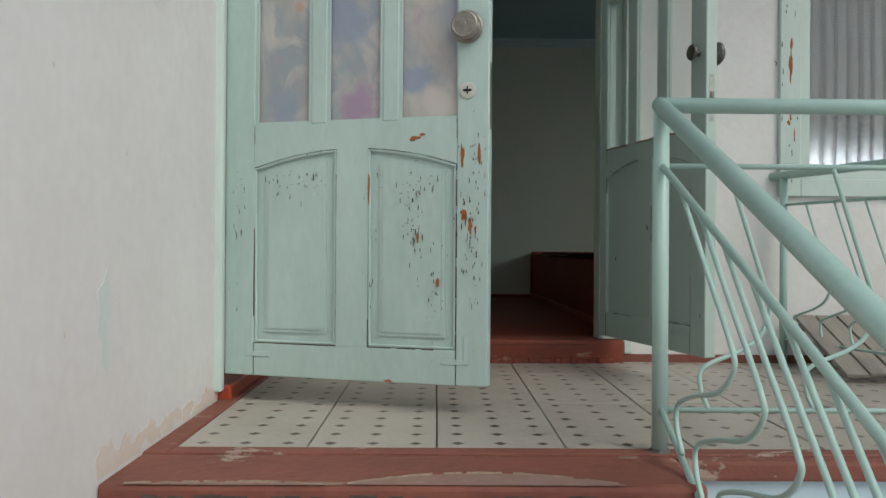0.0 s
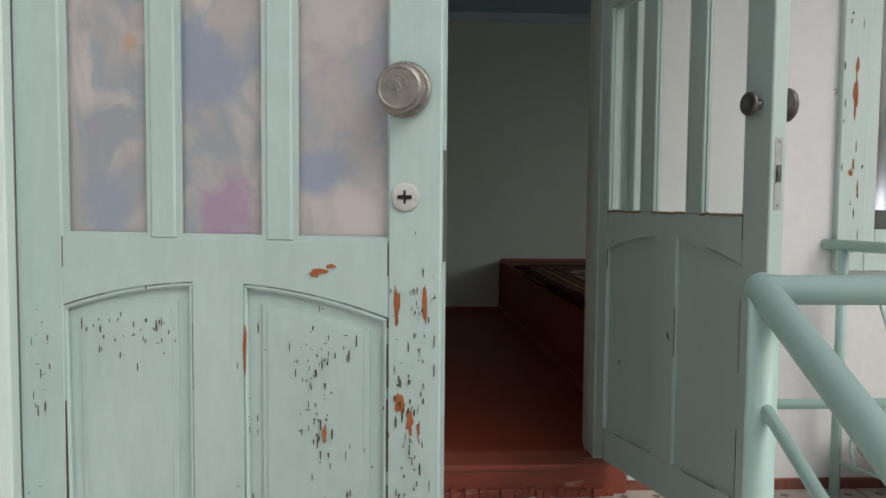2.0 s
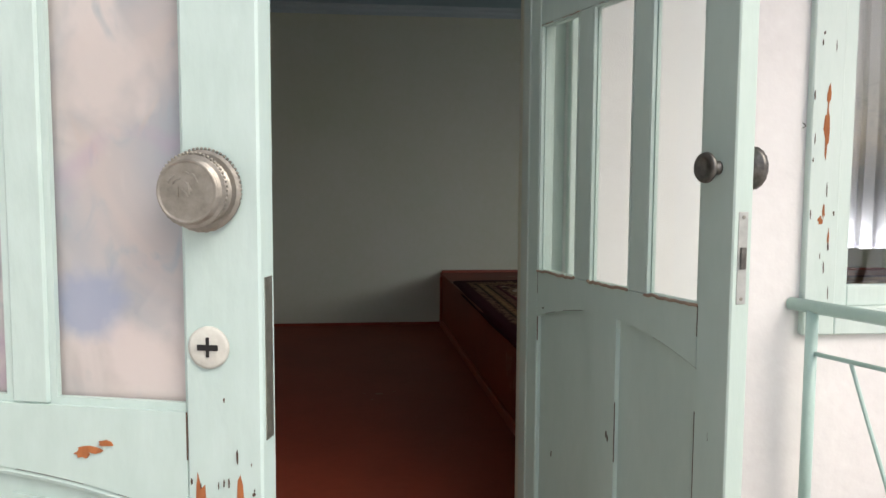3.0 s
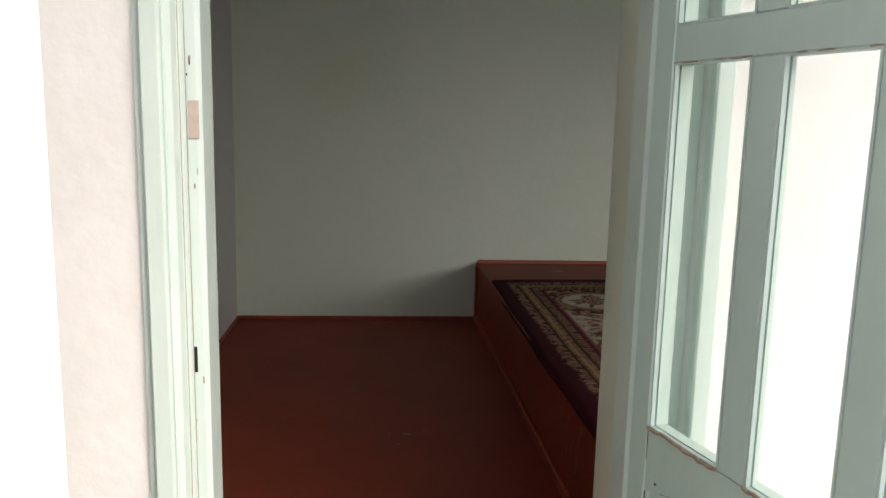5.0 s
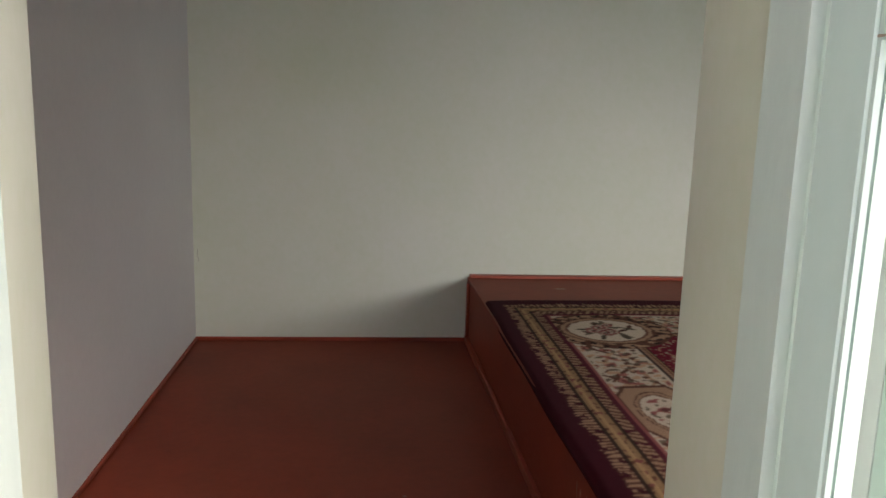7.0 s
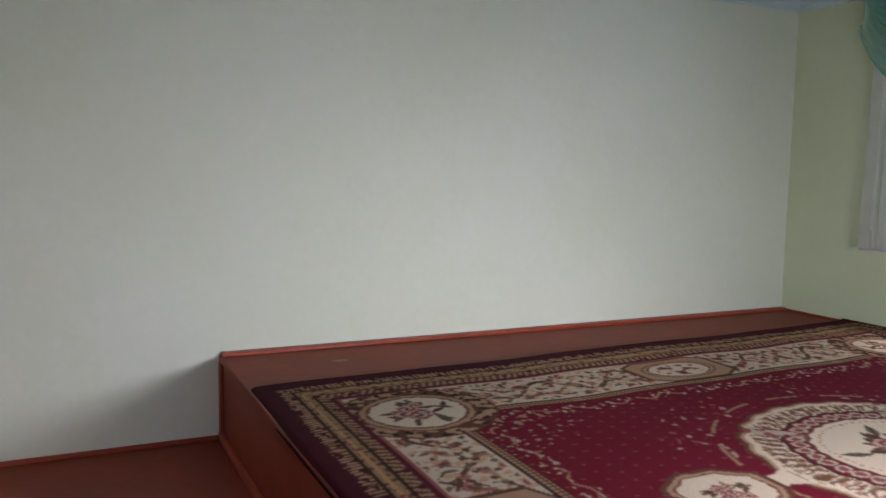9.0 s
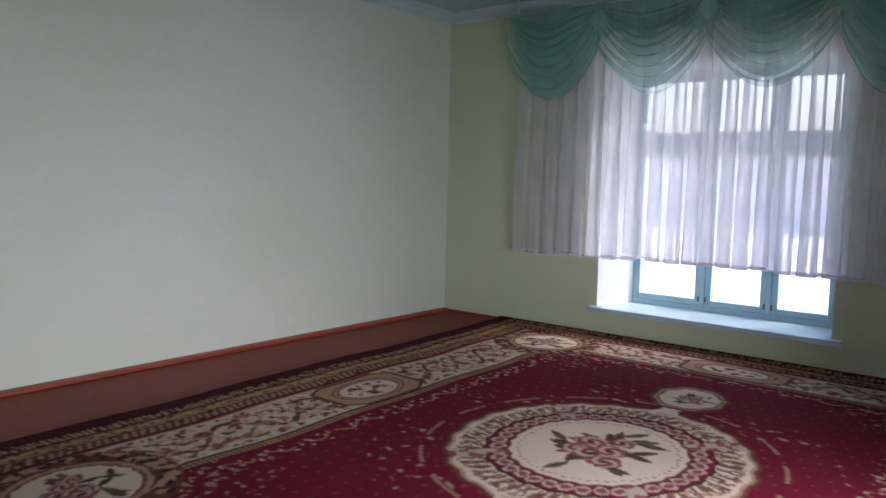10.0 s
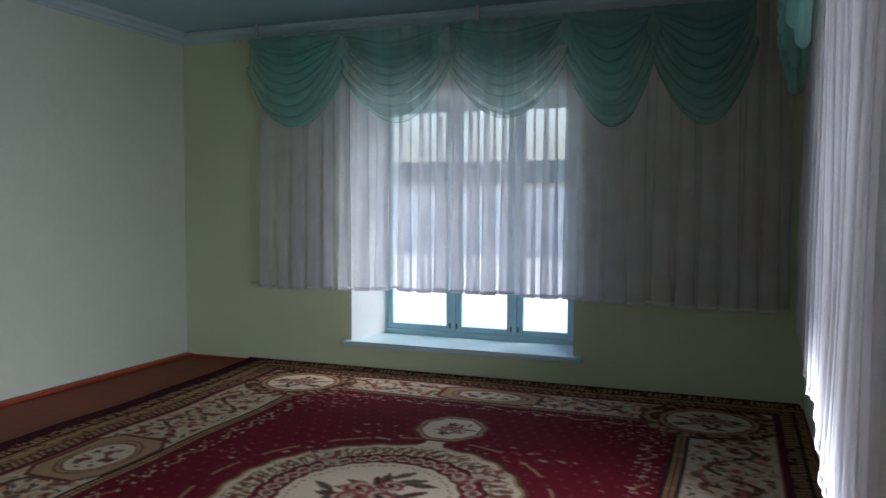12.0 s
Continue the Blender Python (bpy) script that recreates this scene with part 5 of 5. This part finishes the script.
    d = np.hypot((a - 0.845) / 0.185, Y / 0.155)
    d = d * (1 + 0.03 * np.cos(8 * np.arctan2(Y, a - 0.845)))
    lay(d < 1.06, brown)
    oval(d, 0, U, V, 81)
    lay(d < 0.78, cream)
    bouquet(a, Y, 0.845, 0.0, 0.105, 5, 8, d < 0.75)
    lay(C.sum(-1) < 0.0, maroon)
    return C


RX0, RX1, RY0 = 0.903, 4.672, 0.452
nu, nv = 520, 424
uu, vv = np.meshgrid(np.linspace(0, 1, nu), np.linspace(0, 1, nv), indexing="ij")
wob = 0.012 * np.sin(vv * 9 + 1) + 0.006 * np.sin(vv * 23)
px = RX0 + (RX1 - RX0) * uu + (wob * 0.3 + 0.07 * (0.994 - 0.83 * vv) + 0.05 * np.clip(vv - 0.8, 0, 1)) * (1 - uu) ** 6
far = 3.455 + 0.165 * uu + 0.010 * np.sin(uu * 15) + 0.005 * np.sin(uu * 34)
py = RY0 + (far - RY0) * vv
wave = 0.0035 * np.sin(uu * 11 + vv * 3) * np.sin(vv * 7) + 0.002 * np.sin(uu * 31 + vv * 17)
edge = np.minimum(np.minimum(uu, 1 - uu) * 3.72, np.minimum(vv, 1 - vv) * 3.05)
pz = Z_DECK + 0.014 + wave * np.clip(edge / 0.1, 0, 1) - 0.012 * np.clip(1 - edge / 0.012, 0, 1)
pz += 0.016 * np.clip((uu - 0.985) / 0.015, 0, 1)
# the near edge sags over the platform's front edge
pz -= 0.016 * np.clip(1 - uu / 0.008, 0, 1) ** 1.5
verts = np.stack([px, py, pz], -1).reshape(-1, 3)
idx = np.arange(nu * nv).reshape(nu, nv)
quads = np.stack([idx[:-1, :-1], idx[1:, :-1], idx[1:, 1:], idx[:-1, 1:]], -1).reshape(-1, 4)
rim = np.concatenate([idx[:, 0], idx[-1, 1:], idx[-2::-1, -1], idx[0, -2:0:-1]])
low = verts[rim].copy()
low[:, 2] = np.minimum(Z_DECK + 0.0005, low[:, 2] - 0.006)
base_i = len(verts)
k = np.arange(len(rim))
skirt = np.stack([rim, np.roll(rim, -1), base_i + (k + 1) % len(rim), base_i + k], -1)
me = bpy.data.meshes.new("rug")
me.from_pydata(np.concatenate([verts, low]).tolist(), [], np.concatenate([quads, skirt]).tolist())
cols = rug_colours(uu * 3.735, 0.21 + vv * 3.09, 3.80, 3.30).reshape(-1, 3)
# the pile blurs the pattern a little, and foot traffic dulls it unevenly
soft = cols.reshape(nu, nv, 3).copy()
for axis in (0, 1):
    soft = (0.8 * soft + 0.1 * np.roll(soft, 1, axis) + 0.1 * np.roll(soft, -1, axis))
soft *= (1.02 + 0.10 * np.sin(uu * 7 + 2 * np.sin(vv * 5)) * np.sin(vv * 8 + 1.5 * np.sin(uu * 6)))[..., None]
cols = soft.reshape(-1, 3)
attr = me.color_attributes.new("weave", "FLOAT_COLOR", "POINT")
rgba = np.ones((len(verts) + len(low), 4))
rgba[:len(verts), :3] = cols
rgba[len(verts):, :3] = cols[rim]
attr.data.foreach_set("color", rgba.astype(np.float32).ravel())
me.materials.append(M_RUG)
for f in me.polygons:
    f.use_smooth = True
rug = tagged(new("rug", me), "large crimson rug with cream floral medallions on the platform", "rug")

# scuffs where the paint has worn: ragged flat spots on level or upright faces
def scuff(name, parent, spots, mat, plane, seed):
    """plane(u, v, h) gives the place of a point (u, v) of the spot at the height h over the face."""
    rnd = random.Random(seed)
    bm = bmesh.new()
    lift = 0.0006
    for u, v, du, dv in spots:
        n = 16
        ring = [(u + math.cos(2 * math.pi * k / n) * du / 2 * rnd.uniform(0.55, 1.15), v + math.sin(2 * math.pi * k / n) * dv / 2 * rnd.uniform(0.5, 1.2)) for k in range(n)]
        lift += 0.00012
        a = [bm.verts.new(plane(p, q, lift)) for p, q in ring]
        b = [bm.verts.new(plane(p, q, -0.001)) for p, q in ring]
        bm.faces.new(a)
        for k in range(n):
            bm.faces.new((a[k], a[(k + 1) % n], b[(k + 1) % n], b[k]))
    ob = part(name, bm, mat, parent, kind="stuff")
    if parent.matrix_basis != Matrix.Identity(4):
        ob.matrix_parent_inverse = parent.matrix_basis.inverted()
    return ob


M_SCUFF = surface("worn_floor_spot", (0.33, 0.17, 0.12), (0.24, 0.09, 0.06), 40, 0.6, 0.3, 120)
M_CEMENT = surface("bare_cement", (0.29, 0.20, 0.165), (0.24, 0.135, 0.105), 12, 0.9, 0.5, 60)
scuff("worn_spots", bpy.data.objects["floor"], [(0.37, 2.06, 0.05, 0.025), (0.29, 2.07, 0.018, 0.008), (0.33, 1.95, 0.02, 0.01), (0.45, 2.1, 0.02, 0.012)], M_SCUFF, lambda p, q, h: (p, q, Z_FLOOR + h), 3)
scuff("worn_spots", deck, [(1.43, 3.80, 0.09, 0.05), (1.95, 3.85, 0.03, 0.012), (2.6, 3.75, 0.05, 0.01)], M_SCUFF, lambda p, q, h: (p, q, Z_DECK + h), 4)
rs = random.Random(6)
scuff("scratches", deck, [(1.42 + rs.gauss(0, 0.10), 0.30 + rs.gauss(0, 0.05), rs.uniform(0.004, 0.012), rs.uniform(0.02, 0.07)) for _ in range(14)], M_SCUFF,
      lambda p, q, h: (X_DECK + 0.07 * (Y_FAR - p) / (Y_FAR - Y_IN) - h, p, q), 5)
scuff("bare_cement", landing_edge, [(0.46, -1.60, 0.06, 0.03), (-0.45, -1.825, 0.16, 0.018), (-0.25, -1.822, 0.14, 0.020)], M_CEMENT, lambda p, q, h: (p, q, 0.0 + h), 7)
def worn_patch(parent, name, u0, u1, v0, depth, mat, rim, seed):
    """A long shallow patch along the step's edge where the paint has broken away, with its crumbled upper rim."""
    rnd = random.Random(seed)
    n = 46
    line = [(u0 + (u1 - u0) * k / n, v0 + depth * math.sin(math.pi * k / n) ** 0.8 + rnd.uniform(-0.003, 0.003)) for k in range(n + 1)]
    bm = bmesh.new()
    for (xa, ya), (xb, yb) in zip(line, line[1:]):
        lo = [bm.verts.new((x, y, z)) for x, y, z in ((xa, v0 - 0.006, 0.0010), (xb, v0 - 0.006, 0.0010), (xb, yb, 0.0010), (xa, ya, 0.0010))]
        bm.faces.new(lo)
    bmesh.ops.remove_doubles(bm, verts=bm.verts[:], dist=0.0001)
    part(name, bm, mat, parent)
    k = 0
    while k < n - 2:
        m = min(n, k + rnd.randint(2, 6))
        part("paint_rim", tube([(x, y, 0.0015) for x, y in line[k:m + 1]], rnd.uniform(0.0016, 0.0042), 5), rim, parent)
        k = m + rnd.randint(0, 2)
worn_patch(landing_edge, "bare_cement", -0.19, 0.40, -1.826, 0.082, M_CEMENT, M_PUTTY, 3)
worn_patch(landing_edge, "bare_cement", -0.66, -0.24, -1.830, 0.016, M_CEMENT, M_PUTTY, 5)
# a stroke of dark paint on the wall behind the open door
stroke = part("painted_mark", tube(spline([(1.262, Y_OUT - 0.0005, 1.735), (1.226, Y_OUT - 0.0005, 1.735), (1.224, Y_OUT - 0.0005, 1.695), (1.246, Y_OUT - 0.0005, 1.690), (1.252, Y_OUT - 0.0005, 1.664), (1.236, Y_OUT - 0.0005, 1.645), (1.216, Y_OUT - 0.0005, 1.648)], 5), 0.0022, 5), M_BLACK, bpy.data.objects["wall_front"])
M_STAIN = surface("damp_stain", (0.66, 0.58, 0.50), (0.72, 0.66, 0.60), 9, 0.9, 0.4, 40)
M_SMEAR = surface("mint_paint_smear", (0.62, 0.70, 0.675), (0.72, 0.745, 0.73), 9, 0.8, 0.3, 40)
outer = bpy.data.objects["wall_side_outer"]
rs = random.Random(14)
scuff("paint_smears", outer, [(-1.80, 0.36, 0.075, 0.21), (-1.79, 0.27, 0.05, 0.10)], M_SMEAR, lambda p, q, h: (-0.715 + h, p, q), 16)
scuff("damp_stains", outer, [(-1.78 + 0.052 * k + rs.uniform(-0.02, 0.02), 0.012 + rs.uniform(0.0, 0.035), rs.uniform(0.07, 0.15), rs.uniform(0.03, 0.11)) for k in range(17)], M_STAIN, lambda p, q, h: (-0.715 + h * 0.6, p, max(q, 0.005)), 19)
scuff("chips", outer, [(-1.35 + rs.uniform(-0.7, 0.35), rs.uniform(0.2, 1.1), rs.uniform(0.004, 0.01), rs.uniform(0.006, 0.02)) for _ in range(4)], M_STAIN, lambda p, q, h: (-0.715 + h, p, q), 17)
# hairline cracks in the far wall
rs = random.Random(9)
for x0, z0, dx, dz, n in ((-0.745, 0.62, 0.0, -0.09, 4),):
    c = part("wall_crack", tube([(x0 + dx * k / n + rs.uniform(-0.008, 0.008), Y_FAR - 0.0002, z0 + dz * k / n) for k in range(n + 1)], 0.0008, 4), M_CHIPDARK, bpy.data.objects["wall_far"])

# ---- outdoors ----
tagged(part("ground", bx(-400, -400, -1.2, 400, 400, -0.97), M_GROUND), "dusty pale yard ground", "ground", kind="structure")
house = empty("house", 28, -2.0, -0.97, label="pale plastered low house with a grey roof across the yard", category="house")
world_part("wall", bx(28.0, -14.0, -0.98, 36.0, 2.2, 2.9), M_HOUSE, house)
world_part("plinth", bx(27.93, -14.05, -0.98, 36.05, 2.27, -0.45), M_HOUSEBASE, house)
bm = bmesh.new()
extrude_profile(bm, [(27.7, 2.9), (27.7, 3.02), (32.0, 4.3), (36.3, 3.02), (36.3, 2.9)], lambda p: (p[0], -14.3, p[1]), lambda p: (p[0], 2.5, p[1]))
world_part("roof", bm, M_ROOF, house)
yard_wall = tagged(part("yard_wall", bx(38.0, 2.9, -0.98, 38.3, 26.0, 2.3, 0.02), M_HOUSE), "pale plastered yard wall beyond the window", "wall")

def garden_tree(x, y, height, seed, label):
    """A small garden tree: tapered trunk, forked limbs and a loose crown of single leaves."""
    rnd = random.Random(seed)
    tree = empty("garden_tree", x, y, -0.97, label=label, category="tree", group="garden trees")
    trunk = bmesh.new()
    ends = []
    def limb(p, d, length, r, depth):
        pts = [Vector(p)]
        for _ in range(4):
            d = (d + Vector((rnd.uniform(-0.2, 0.2), rnd.uniform(-0.2, 0.2), rnd.uniform(0.0, 0.15)))).normalized()
            pts.append(pts[-1] + d * length / 4)
        rings = []
        for k, q in enumerate(pts):
            u = d.orthogonal().normalized()
            w = d.cross(u)
            rr = r * (1 - 0.5 * k / 4)
            rings.append([trunk.verts.new(q + (u * math.cos(k2 * 1.0472) + w * math.sin(k2 * 1.0472)) * rr) for k2 in range(6)])
        for a, b in zip(rings, rings[1:]):
            for k2 in range(6):
                trunk.faces.new((a[k2], a[(k2 + 1) % 6], b[(k2 + 1) % 6], b[k2]))
        if depth:
            for _ in range(4):
                limb(pts[rnd.choice((2, 3, 4))], (d + Vector((rnd.uniform(-1, 1), rnd.uniform(-1, 1), rnd.uniform(-0.1, 0.6)))).normalized(), length * rnd.uniform(0.5, 0.8), r * 0.5, depth - 1)
        else:
            ends.extend(pts[1:])
    limb((0, 0, 0), Vector((0, 0, 1)), height * 0.42, 0.07, 3)
    part("trunk", trunk, M_BARK, tree)
    crown = bmesh.new()
    for q in ends:
        for _ in range(9):
            c = q + Vector((rnd.gauss(0, 0.13), rnd.gauss(0, 0.13), rnd.gauss(0, 0.11)))
            a = Vector((rnd.uniform(-1, 1), rnd.uniform(-1, 1), rnd.uniform(-0.6, 0.6))).normalized() * rnd.uniform(0.035, 0.06)
            b = a.orthogonal().normalized() * a.length * 0.45
            crown.faces.new([crown.verts.new(v) for v in (c - a, c + b, c + a, c - b)])
    tagged(part("crown", crown, M_LEAF, tree), kind="stuff")
    return tree


for tx, ty, th, seed in ((6.6, -8.6, 3.6, 3), (8.3, -9.8, 4.1, 5), (9.6, -8.2, 3.7, 8), (11.6, -9.3, 4.2, 13), (5.2, -10.8, 4.0, 21)):
    garden_tree(tx, ty, th, seed, "leafy dark green garden tree standing in the yard")

# ---- landing tiles, one by one ----
TILE_W, TILE_L, GAP = 0.326, 0.60, 0.0045
def tile_mesh(w, l):
    bm = bmesh.new()
    box(bm, GAP / 2, GAP / 2, -0.014, w - GAP / 2, l - GAP / 2, 0.0, 0.0015)
    n0 = len(bm.faces)
    nx, ny = 3, max(1, round(l / 0.1))
    for i in range(nx):
        for j in range(ny):
            cx, cy = w * (i + 0.5) / nx, l * (j + 0.5) / ny
            if cx > w - 0.02:
                continue
            vs = [bm.verts.new((cx + dx, cy + dy, 0.0006)) for dx, dy in ((0.0175, 0), (0.0085, 0.0085), (0, 0.0165), (-0.0085, 0.0085), (-0.0175, 0), (-0.0085, -0.0085), (0, -0.0165), (0.0085, -0.0085))]
            f = bm.faces.new(vs)
            f.material_index = 1
    me = bpy.data.meshes.new("tile")
    bm.normal_update()
    bm.to_mesh(me)
    bm.free()
    me.materials.append(M_TILE)
    me.materials.append(M_DOT)
    return me
tile_floor = empty("tile_paving", -0.652, -1.525, 0, label="cream tiles with small brown diamonds covering the landing", category="tiles", kind="structure")
full, short = tile_mesh(TILE_W, TILE_L), tile_mesh(TILE_W, 0.345)
random.seed(21)
for i in range(12):
    for j, (yy, me) in enumerate(((0.0, full), (TILE_L, full), (2 * TILE_L, short))):
        t = new("tile", me)
        t.parent = tile_floor
        t.matrix_basis = pose(i * TILE_W, yy, random.uniform(-0.0008, 0.0008), random.uniform(-0.08, 0.08), random.uniform(-0.1, 0.1), 0)
